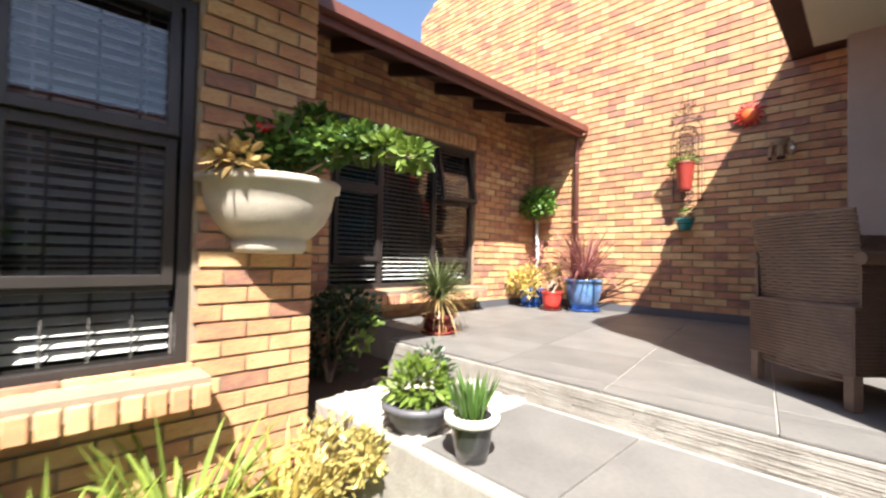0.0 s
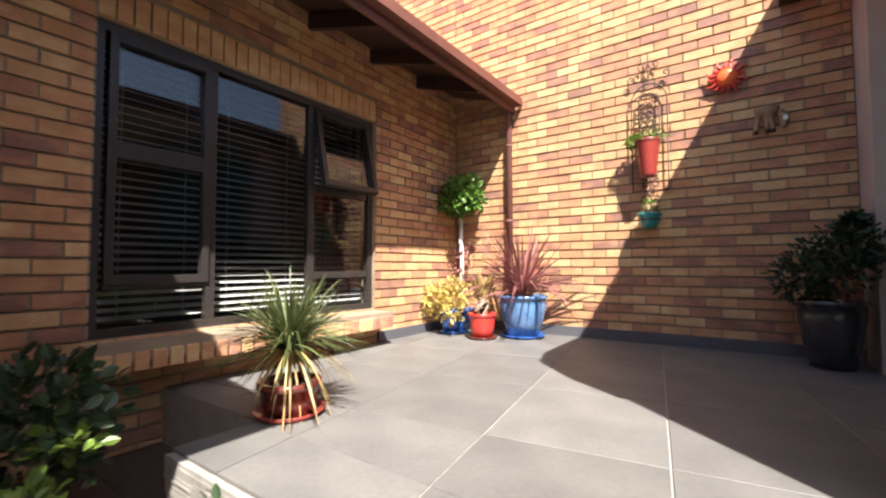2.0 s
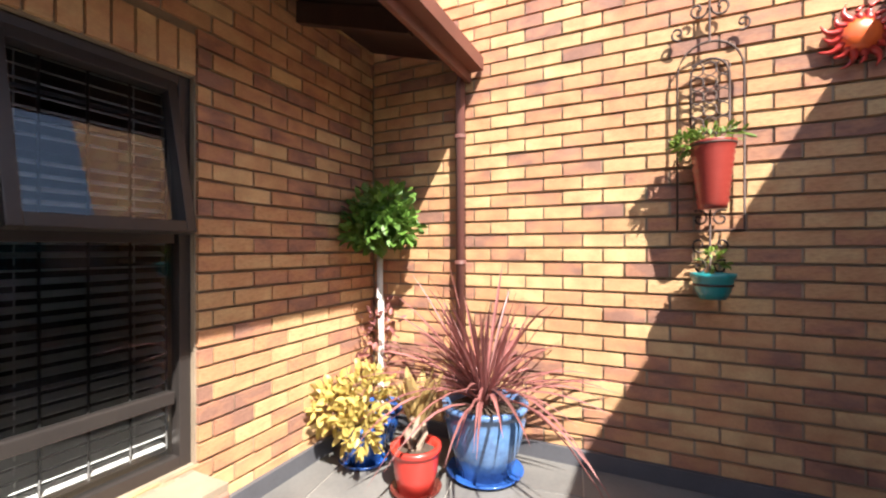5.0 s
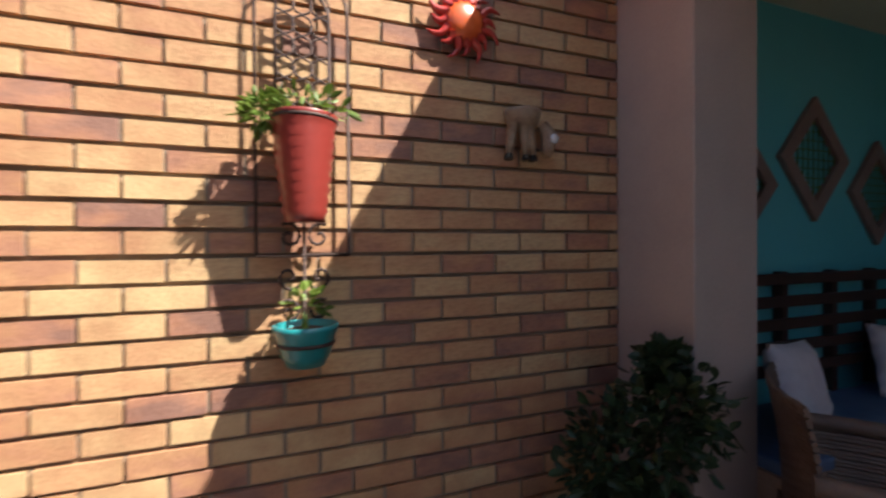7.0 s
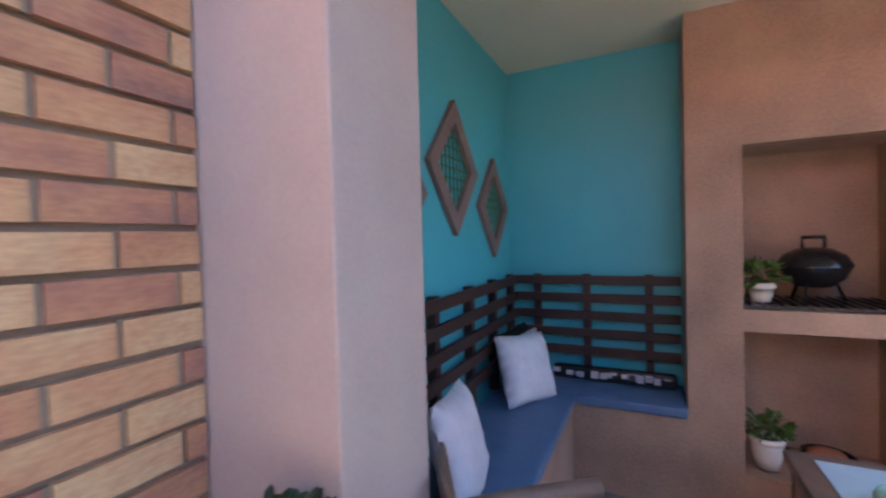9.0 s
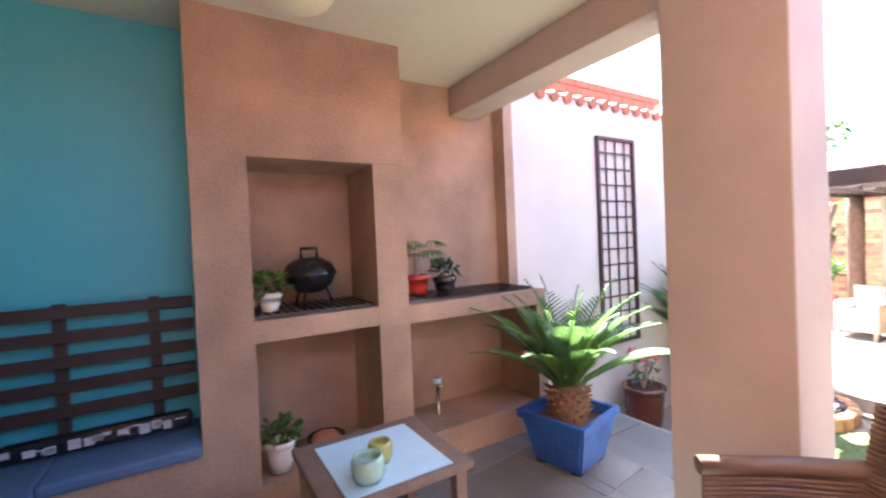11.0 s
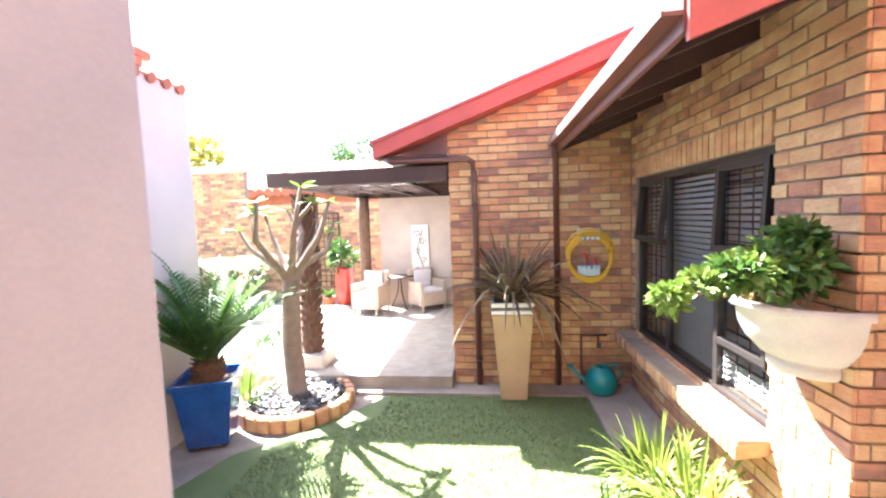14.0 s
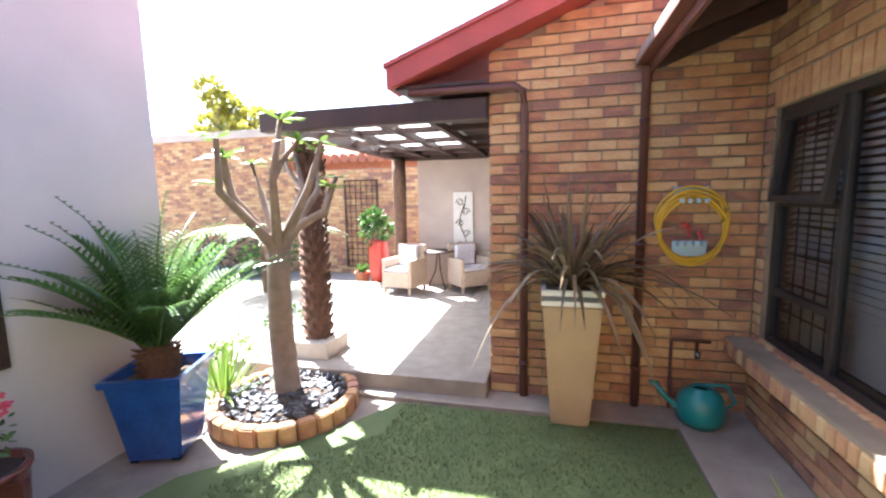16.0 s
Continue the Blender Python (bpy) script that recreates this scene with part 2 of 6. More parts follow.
def add_box(bm, x0, x1, y0, y1, z0, z1, m=None, index=0):
    vs = [bm.verts.new((x, y, z)) for z in (z0, z1) for y in (y0, y1) for x in (x0, x1)]
    if m:
        for v in vs:
            v.co = m @ v.co
    fs = [bm.faces.new([vs[i] for i in q]) for q in ((0, 2, 3, 1), (4, 5, 7, 6), (0, 1, 5, 4), (2, 6, 7, 3), (0, 4, 6, 2), (1, 3, 7, 5))]
    for f in fs:
        f.material_index = index
    return vs


def boxes(name, mat, items, parent=None, bevel=0.0, m=None):
    if parent and 1 < len(items) <= 40 and name not in ("joint", "pattern", "lattice"):
        return [boxes(name, mat, [it], parent, bevel, m) for it in items][0]
    bm = bmesh.new()
    for it in items:
        add_box(bm, *it, m=m)
    if bevel:
        bmesh.ops.bevel(bm, geom=list(bm.edges), offset=bevel, segments=2, affect='EDGES', profile=0.6)
    return mesh_object(name, bm, mat, parent)


def lathe(name, mat, profile, parent=None, at=(0, 0, 0), seg=28, wobble=0.0, half=False):
    """A turned shape from (radius, height) pairs."""
    bm = bmesh.new()
    rings = []
    span = math.pi if half else 2 * math.pi
    count = seg + 1 if half else seg
    for r, z in profile:
        ring = []
        for i in range(count):
            a = span * i / seg
            k = 1 + wobble * noise.noise((math.cos(a) * 2, math.sin(a) * 2, z * 9))
            ring.append(bm.verts.new((at[0] + r * k * math.cos(a), at[1] + r * k * math.sin(a), at[2] + z)))
        rings.append(ring)
    for a, b in zip(rings, rings[1:]):
        for i in range(count - (1 if half else 0)):
            j = (i + 1) % count
            bm.faces.new((a[i], a[j], b[j], b[i]))
    bmesh.ops.remove_doubles(bm, verts=bm.verts, dist=1e-5)
    bmesh.ops.recalc_face_normals(bm, faces=bm.faces)
    return mesh_object(name, bm, mat, parent, True)


def add_tube(bm, points, radii, seg=8, index=0):
    pts = [Vector(p) for p in points]
    rings = []
    for i, p in enumerate(pts):
        d = (pts[min(i + 1, len(pts) - 1)] - pts[max(i - 1, 0)]).normalized()
        u = d.orthogonal().normalized() if abs(d.z) > 0.95 else d.cross(Vector((0, 0, 1))).normalized()
        v = d.cross(u)
        r = radii[i] if isinstance(radii, (list, tuple)) else radii
        rings.append([bm.verts.new(p + r * (math.cos(2 * math.pi * k / seg) * u + math.sin(2 * math.pi * k / seg) * v)) for k in range(seg)])
    for a, b in zip(rings, rings[1:]):
        for k in range(seg):
            f = bm.faces.new((a[k], a[(k + 1) % seg], b[(k + 1) % seg], b[k]))
            f.smooth, f.material_index = True, index
    for ring in (rings[0], rings[-1]):
        bm.faces.new(ring).material_index = index
    return rings


def tube(name, mat, paths, radius, parent=None, seg=8):
    if parent and 1 < len(paths) <= 20:
        return [tube(name, mat, [p], radius, parent, seg) for p in paths][0]
    bm = bmesh.new()
    for p in paths:
        add_tube(bm, p, radius, seg)
    return mesh_object(name, bm, mat, parent)


def set_tone(ob, values):
    at = ob.data.attributes.new("tone", 'FLOAT', 'FACE')
    at.data.foreach_set("value", values)


def add_leaf(bm, base, way, length, width, side, droop=0.15, fold=0.15):
    """One pointed leaf of six faces, cupped and bent down along its length."""
    way = Vector(way).normalized()
    side = (Vector(side) - Vector(side).dot(way) * way).normalized()
    up = side.cross(way)
    rows = []
    for s, w in ((0.0, 0.12), (0.4, 1.0), (0.75, 0.75), (1.0, 0.0)):
        c = Vector(base) + way * length * s + Vector((0, 0, -droop * length * s * s))
        if w == 0:
            rows.append([bm.verts.new(c)])
        else:
            rows.append([bm.verts.new(c - side * width * w * 0.5 + up * fold * width * w), bm.verts.new(c), bm.verts.new(c + side * width * w * 0.5 + up * fold * width * w)])
    made = []
    for a, b in zip(rows, rows[1:]):
        if len(b) == 3:
            made += [bm.faces.new((a[0], a[1], b[1], b[0])), bm.faces.new((a[1], a[2], b[2], b[1]))]
        else:
            made += [bm.faces.new((a[0], a[1], b[0])), bm.faces.new((a[1], a[2], b[0]))]
    return len(made)


def add_blade(bm, base, way, length, width, droop, steps=6, twist=0.0):
    """A long strap leaf that rises and arches over."""
    way = Vector(way).normalized()
    side0 = way.cross(Vector((0, 0, 1)))
    side0 = side0.normalized() if side0.length > 1e-3 else Vector((1, 0, 0))
    prev, made = None, 0
    for i in range(steps + 1):
        s = i / steps
        c = Vector(base) + way * length * s + Vector((0, 0, -droop * length * s ** 2.2))
        w = width * (0.55 + 1.2 * s * (1 - s) * 1.6) * (1 - s ** 4) * 0.5 + 0.0006
        side = Matrix.Rotation(twist * s, 3, way) @ side0
        up = side.cross(way)
        row = [bm.verts.new(c - side * w + up * w * 0.35), bm.verts.new(c), bm.verts.new(c + side * w + up * w * 0.35)]
        if prev:
            bm.faces.new((prev[0], prev[1], row[1], row[0]))
            bm.faces.new((prev[1], prev[2], row[2], row[1]))
            made += 2
        prev = row
    return made


def leafy(name, mat, rng, blobs, count, length, width, parent=None, up=0.3):
    """Leaves scattered through rounded masses (centre, radii), facing outwards."""
    bm, tones = bmesh.new(), []
    for _ in range(count):
        c, r = blobs[rng.randrange(len(blobs))]
        d = Vector((rng.gauss(0, 1), rng.gauss(0, 1), rng.gauss(0, 1))).normalized()
        k = rng.uniform(0.45, 1.05)
        p = Vector(c) + Vector((d.x * r[0], d.y * r[1], d.z * r[2])) * k
        way = d + Vector((rng.gauss(0, 0.5), rng.gauss(0, 0.5), up + rng.gauss(0, 0.4)))
        side = Vector((rng.gauss(0, 1), rng.gauss(0, 1), rng.gauss(0, 0.4)))
        s = rng.uniform(0.7, 1.25)
        tones += [rng.random()] * add_leaf(bm, p, way, length * s, width * s, side, rng.uniform(0, 0.3))
    ob = tagged(mesh_object(name, bm, mat, parent), kind="stuff")
    set_tone(ob, tones)
    return ob


def blades(name, mat, rng, base, count, length, width, spread, droop, parent=None, radius=0.05, lift=0.0):
    bm, tones = bmesh.new(), []
    for i in range(count):
        a = rng.uniform(0, 2 * math.pi)
        tilt = rng.uniform(0.05, 1) ** 0.7 * spread
        way = (math.cos(a) * math.sin(tilt), math.sin(a) * math.sin(tilt), math.cos(tilt))
        p = Vector(base) + Vector((math.cos(a), math.sin(a), 0)) * rng.uniform(0, radius) + Vector((0, 0, rng.uniform(0, lift)))
        tones += [rng.random()] * add_blade(bm, p, way, length * rng.uniform(0.65, 1.1), width * rng.uniform(0.8, 1.2), droop * rng.uniform(0.5, 1.2) * (0.3 + tilt), twist=rng.uniform(-1, 1))
    ob = tagged(mesh_object(name, bm, mat, parent), kind="stuff")
    set_tone(ob, tones)
    return ob


def thing(name, label, category, at=(0, 0, 0), turn=0.0, group=""):
    ob = new(name)
    ob.matrix_world = pose(*at, 0, 0, turn)
    return tagged(ob, label, category, group)


def structure(ob, label=""):
    return tagged(ob, label, kind="structure")


# ---- large structure ----
LAWN_Z, DECK, STOEP = -0.55, 0.02, -0.39
LEDGE, EDGE_Y, EDGE_X = -0.14, 2.0, -2.1  # lower terrace, front and side edge of the patio


def plate(name, mat, outline, z0, z1, parent=None):
    bm = bmesh.new()
    lo, hi = ([bm.verts.new((x, y, z)) for x, y in outline] for z in (z0, z1))
    bm.faces.new(hi)
    bm.faces.new(lo[::-1])
    for i in range(len(outline)):
        j = (i + 1) % len(outline)
        bm.faces.new((lo[i], lo[j], hi[j], hi[i]))
    bmesh.ops.recalc_face_normals(bm, faces=bm.faces)
    return mesh_object(name, bm, mat, parent)


ground = structure(boxes("ground", PAVING, [(-400, 400, -400, 400, -1.2, LAWN_Z - 0.03)]), "worn beige garden paving and bare ground")
patio = structure(boxes("floor", GROUT, [(-3.12, 3.3, 2.35, 5.7, LAWN_Z - 0.02, DECK - 0.006), (EDGE_X, 3.3, EDGE_Y + 0.02, 2.35, LAWN_Z - 0.02, DECK - 0.006)]), "raised patio floor of grey slate tiles with pale joints")
step = structure(boxes("step", STONE, [(-1.56, 3.15, 1.04, EDGE_Y - 0.03, LAWN_Z - 0.02, LEDGE)], bevel=0.015), "pale stone terrace one step below the patio")
steplip = structure(boxes("trim", STONE, [(EDGE_X, 3.2, EDGE_Y - 0.03, EDGE_Y + 0.02, LAWN_Z, DECK - 0.016)], bevel=0.004), "pale stone edge of the raised patio")
stoep = structure(boxes("pavement", PAVING, [(0.58, 5.2, -6.2, -1.9, LAWN_Z - 0.02, STOEP)], bevel=0.01), "paved floor under the pergola, one low step up")
lawn = structure(plate("lawn", LAWN, [(-0.98, -1.72), (1.35, -1.68), (1.75, -1.1), (2.05, -0.75), (2.5, -0.35), (2.75, 0.4), (2.75, 1.035), (-1.0, 1.035)], LAWN_Z - 0.03, LAWN_Z), "green artificial lawn with a curved edge")
farlawn = structure(plate("lawn", LAWN, [(2.9, -6.6), (12, -6.6), (12, -2.4), (5.2, -2.2), (3.4, -2.3)], LAWN_Z - 0.03, LAWN_Z + 0.01), "sunlit garden lawn beyond the planter")


def wall_core(name, label, items):
    return structure(boxes(name, MORTAR, items), label)


FAR_Y, W2_X, W1_X, SOUTH_Y = 5.62, -3.12, -1.6, -2.1
REC = 0.02  # how far the mortar lies behind the brick faces


def gable_north(x):
    return 7.5 + 0.62 * (x + 3.12)


def gable_south(x):
    return 2.32 + 0.357 * (1.43 - x)


# far brick wall with a sloping top
bm = bmesh.new()
prof = [(-6.0, -0.6), (0.54, -0.6), (0.54, gable_north(0.54)), (-6.0, gable_north(-6.0))]
front = [bm.verts.new((x, FAR_Y + REC, z)) for x, z in prof]
back = [bm.verts.new((x, FAR_Y + 0.23, z)) for x, z in prof]
bm.faces.new(front)
bm.faces.new(back[::-1])
for i in range(4):
    bm.faces.new((front[i], back[i], back[(i + 1) % 4], front[(i + 1) % 4]))
bmesh.ops.recalc_face_normals(bm, faces=bm.faces)
wall_north = structure(mesh_object("wall_north", bm, MORTAR), "tall sunlit tan face-brick wall with raked joints")

W2 = (1.97, 4.18, 0.345, 2.18)
wall_west = wall_core("wall_west", "brown face-brick house wall behind the patio window", [
    (-3.4, W2_X - REC, 1.0, W2[0], -0.6, 3.0), (-3.4, W2_X - REC, W2[1], FAR_Y, -0.6, 3.0),
    (-3.4, W2_X - REC, W2[0], W2[1], -0.6, W2[2]), (-3.4, W2_X - REC, W2[0], W2[1], W2[3], 3.0)])
W1 = (-1.98, 0.4, 0.14, 1.94)
wall_house = wall_core("wall_house", "tan face-brick house wall with a projecting corner", [
    (-1.85, W1_X - REC, SOUTH_Y, W1[0], -0.6, 2.95), (-1.85, W1_X - REC, W1[1], 1.02 - REC, -0.6, 2.95),
    (-1.85, W1_X - REC, W1[0], W1[1], -0.6, W1[2]), (-1.85, W1_X - REC, W1[0], W1[1], W1[3], 2.95),
    (-3.4, -1.85, 0.78, 1.02 - REC, -0.6, 2.95)])
bm = bmesh.new()
prof = [(0.57 - REC, -0.6), (0.57 - REC, gable_south(0.57) - 0.02), (-1.9, gable_south(-1.9) - 0.02), (-1.9, -0.6)]
front = [bm.verts.new((x, SOUTH_Y - REC, z)) for x, z in prof]
back = [bm.verts.new((x, SOUTH_Y - 0.24, z)) for x, z in prof]
bm.faces.new(front)
bm.faces.new(back[::-1])
for i in range(4):
    bm.faces.new((front[i], back[i], back[(i + 1) % 4], front[(i + 1) % 4]))
bmesh.ops.recalc_face_normals(bm, faces=bm.faces)
wall_south = structure(mesh_object("wall_south", bm, MORTAR), "orange-brown face-brick gable wall facing the lawn")
structure(boxes("wall_stoep", PLASTER, [(0.33, 0.57 - REC - 0.02, -6.4, SOUTH_Y - 0.24, -0.6, 2.6), (0.33, 2.55, -6.4, -6.2, -0.6, 2.3)]), "beige plastered wall behind the pergola seats")
# rooms closed behind the windows, their dimness put into near-black walls
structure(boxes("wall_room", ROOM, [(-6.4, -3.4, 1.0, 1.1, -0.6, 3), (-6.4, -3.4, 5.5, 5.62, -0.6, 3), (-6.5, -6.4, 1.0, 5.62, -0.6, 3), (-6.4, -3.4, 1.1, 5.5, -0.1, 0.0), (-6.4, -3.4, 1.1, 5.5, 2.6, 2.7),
                                 (-4.9, -1.85, -3.1, -3.0, -0.6, 3), (-4.9, -1.85, 0.6, 0.78, -0.6, 2.9), (-5.0, -4.9, -3.1, 0.78, -0.6, 3), (-4.9, -1.85, -3.0, 0.6, -0.4, -0.3), (-4.9, -1.85, -3.0, 0.6, 2.5, 2.6)]), "room inside, coloured near-black to stand for its dimness")

# covered patio in the corner
structure(boxes("wall_pier", PLASTER, [(0.54, 0.9, 5.22, 5.9, -0.2, 3.2)], bevel=0.008), "smooth beige plastered pier at the end of the brick wall")
pillar = structure(boxes("pillar", PLASTER, [(0.84, 1.33, 2.25, 2.6, DECK - 0.05, 2.86)], bevel=0.008), "square beige plastered pillar holding the patio roof")
structure(boxes("wall_nook", TEAL, [(0.9, 3.3, 5.64, 5.9, -0.2, 3.2), (3.06, 3.3, 4.4, 5.64, -0.2, 3.2)]), "turquoise painted walls round the bench")
structure(plate("ceiling", CEILING, [(0.3, 5.3), (0.3, 3.15), (0.45, 2.75), (0.9, 2.3), (3.3, 2.15), (3.4, 5.9), (0.9, 5.9), (0.9, 5.3)], 2.86, 2.9), "cream painted patio ceiling")
structure(plate("roof_patio", DARKWOOD, [(0.1, 5.62), (0.1, 3.1), (0.2, 2.75), (0.5, 2.45), (0.84, 2.22), (3.4, 2.05), (3.5, 6.0), (0.8, 6.0), (0.54, 5.62)], 2.904, 3.04), "dark edged flat patio roof")
structure(boxes("beam", PLASTER, [(1.33, 3.2, 2.3, 2.56, 2.62, 2.857)], bevel=0.006), "plastered beam from the pillar to the fireplace")
structure(boxes("baseboard", SKIRT, [(-3.1, 0.53, 5.585, 5.612, DECK, DECK + 0.1), (-3.112, -3.085, 4.2, 5.585, DECK, DECK + 0.1)]), "dark grey tile skirting")

# built-in fireplace wall of rendered cement
BX, BY = 2.7, 4.48


def fireplace():
    ob = thing("fireplace", "built-in brown cement barbecue fireplace with open shelves and counter", "fireplace")
    items = [(BX, 3.3, 4.207, BY, DECK, 2.86), (BX, 3.3, 3.26, 3.475, DECK, 2.86), (BX, 3.3, 3.475, 4.207, 2.08, 2.86), (3.2, 3.3, 3.475, 4.207, DECK, 2.08)]
    boxes("body", CEMENT, items, ob)
    boxes("shelf", CEMENT, [(BX + 0.004, 3.2, 3.475, 4.207, 1.05, 1.17), (BX + 0.004, 3.2, 2.1, 3.26, 1.03, 1.15), (BX + 0.02, 3.2, 3.475, 4.207, DECK, 0.24), (BX + 0.03, 3.2, 2.1, 3.26, DECK, 0.24)], ob)
    boxes("side", CEMENT, [(3.2, 3.3, 2.0, 3.26, DECK, 2.86), (BX + 0.35, 3.2, 2.0, 2.1, DECK, 2.86), (BX + 0.02, BX + 0.35, 2.0, 2.1, DECK, 1.145)], ob)
    boxes("counter", GRANITE, [(BX + 0.06, 3.18, 3.49, 4.19, 1.171, 1.19), (BX + 0.06, 3.18, 2.12, 3.24, 1.151, 1.17)], ob, 0.004)
    bm = bmesh.new()
    for i in range(14):
        y = 3.5 + i * 0.05
        add_box(bm, BX + 0.02, 3.19, y, y + 0.018, 1.192, 1.2)
    for i in range(18):
        y = 2.14 + i * 0.055
        add_box(bm, BX + 0.02, 3.19, y, y + 0.018, 1.171, 1.179)
    tagged(mesh_object("grille", bm, BLACK, ob), kind="stuff")
    for y0, y1, z in ((3.27, 4.47, 2.078), (4.21, 4.47, 1.02), (3.27, 3.47, 1.02)):
        boxes("joint", MORTAR, [(BX - 0.002, BX + 0.01, y0, y1, z, z + 0.005)], ob)
    return ob


fireplace()

# garden wall, pale on this side
structure(boxes("wall_garden", WHITEWALL, [(3.2, 3.42, -1.06, 1.998, -0.6, 2.98)], bevel=0.006), "tall pale plastered garden wall")


def coping():
    ob = thing("coping", "terracotta roof tiles along the top of the garden wall", "roof tiles", (0, 0, 0))
    bm = bmesh.new()
    n = 16
    for i in range(n):
        y = -1.06 + i * 0.19
        add_tube(bm, [(3.16, y + 0.1, 2.965), (3.5, y + 0.1, 3.06)], 0.055, 10)
    mesh_object("tile", bm, TILE, ob)
    bm = bmesh.new()
    for i in range(13):
        for c in range(3):
            add_box(bm, 3.42, 3.5, -0.9 + 0.235 * i + 0.117 * (c % 2), -0.9 + 0.235 * i + 0.225 + 0.117 * (c % 2), 3.06 + 0.09 * c, 3.14 + 0.09 * c)
    mesh_object("parapet", bm, TERRA, ob)


coping()


# ---- roofs and eaves ----
def eave(label, x_edge, z_edge, y0, y1, x_wall, rise, fascia, end_red):
    ob = thing("eave", label, "roof eave")
    run = abs(x_wall - x_edge) + 1.6
    s = -1
    bm = bmesh.new()
    top = [(x_edge, z_edge), (x_edge + s * run, z_edge + rise * run)]
    vs = [bm.verts.new((x, y, z + dz)) for dz in (0.02, 0.09) for y in (y0, y1) for x, z in top]
    for q in ((0, 1, 3, 2), (4, 6, 7, 5), (0, 4, 5, 1), (2, 3, 7, 6), (0, 2, 6, 4), (1, 5, 7, 3)):
        bm.faces.new([vs[i] for i in q])
    bmesh.ops.recalc_face_normals(bm, faces=bm.faces)
    mesh_object("roof", bm, [REDROOF], ob)
    boxes("fascia", fascia, [(x_edge - 0.02, x_edge + 0.012, y0, y1, z_edge - 0.12, z_edge + 0.03)], ob, 0.004)
    boxes("gutter", fascia, [(x_edge + 0.012, x_edge + 0.1, y0, y1, z_edge - 0.05, z_edge - 0.03)], ob)
    boxes("gutter_lip", SILVER if end_red else fascia, [(x_edge + 0.09, x_edge + 0.1, y0, y1, z_edge - 0.03, z_edge + 0.04)], ob)
    y = y0 + 0.15
    while y < y1 - 0.1:
        bm = bmesh.new()
        vs = [bm.verts.new((x, yy, z + dz)) for dz in (-0.13, 0.0) for yy in (y, y + 0.05) for x, z in ((x_edge - 0.03, z_edge), (x_wall, z_edge + rise * abs(x_wall - x_edge)))]
        for q in ((0, 1, 3, 2), (4, 6, 7, 5), (0, 4, 5, 1), (2, 3, 7, 6), (0, 2, 6, 4), (1, 5, 7, 3)):
            bm.faces.new([vs[i] for i in q])
        y += 0.72
        bmesh.ops.recalc_face_normals(bm, faces=bm.faces)
        mesh_object("rafter", bm, DARKWOOD, ob)
    bm = bmesh.new()
    vs = [bm.verts.new((x, y, z + 0.012)) for y in (y0, y1) for x, z in top]
    bm.faces.new([vs[i] for i in (0, 1, 3, 2)])
    mesh_object("soffit", bm, DARKWOOD, ob)
    if end_red:
        bm = bmesh.new()
        ye = y1
        vs = [bm.verts.new((x, yy, z + dz)) for dz in (-0.16, 0.12) for yy in (ye, ye + 0.03) for x, z in top]
        for q in ((0, 1, 3, 2), (4, 6, 7, 5), (0, 4, 5, 1), (2, 3, 7, 6), (0, 2, 6, 4), (1, 5, 7, 3)):
            bm.faces.new([vs[i] for i in q])
        bmesh.ops.recalc_face_normals(bm, faces=bm.faces)
        mesh_object("bargeboard", bm, REDROOF, ob)
    return ob


eave("dark timber eave with brown gutter over the patio window", -2.3, 2.63, 1.06, 5.6, W2_X, 0.3, FASCIA, False)
eave("red roof eave with pale gutter above the garden window", -0.75, 2.42, SOUTH_Y + 0.004, 1.23, W1_X, 0.36, FASCIA, True)


def south_roof():
    ob = thing("gable_roof", "red painted gable roof edge above the brick wall", "roof")
    bm = bmesh.new()
    for x0, x1, lo, hi, y0, y1 in ((1.45, -3.6, -0.02, 0.16, -2.2, -1.86), (1.47, -3.6, 0.162, 0.2, -6.6, -1.84)):
        vs = [bm.verts.new((x, y, gable_south(x) + dz)) for dz in (lo, hi) for y in (y0, y1) for x in (x0, x1)]
        for q in ((0, 1, 3, 2), (4, 6, 7, 5), (0, 4, 5, 1), (2, 3, 7, 6), (0, 2, 6, 4), (1, 5, 7, 3)):
            bm.faces.new([vs[i] for i in q])
    bmesh.ops.recalc_face_normals(bm, faces=bm.faces)
    mesh_object("bargeboard", bm, REDROOF, ob)
    boxes("soffit", DARKWOOD, [(0.57, 1.4, -6.2, -1.95, 2.3, 2.33)], ob)
    return ob


south_roof()


def downpipe(paths, label):
    ob = thing("downpipe", label, "downpipe")
    tube("pipe", PIPE, paths, 0.036, ob, 10)
    bm = bmesh.new()
    for p in paths:
        (x, y, z0), (_, _, z1) = p[-1], p[-2]
        for k in (0.12, 0.5, 0.85):
            z = z0 + (z1 - z0) * k
            add_tube(bm, [(x, y, z), (x, y, z + 0.025)], 0.042, 10)
    tagged(mesh_object("bracket", bm, PIPE, ob), kind="stuff")


downpipe([[(-2.34, 5.5, 2.6), (-2.36, 5.57, 2.5), (-2.36, 5.57, DECK)]], "brown metal downpipe on the brick wall")
downpipe([[(-0.72, -2.05, 2.34), (-0.72, -2.05, LAWN_Z)]], "dark brown downpipe at the gutter's end")
downpipe([[(1.28, -1.98, 2.27), (0.33, -1.98, 2.26), (0.26, -2.0, 2.22), (0.25, -2.05, 2.1), (0.25, -2.05, LAWN_Z)]], "dark downpipe bent round the wall corner")


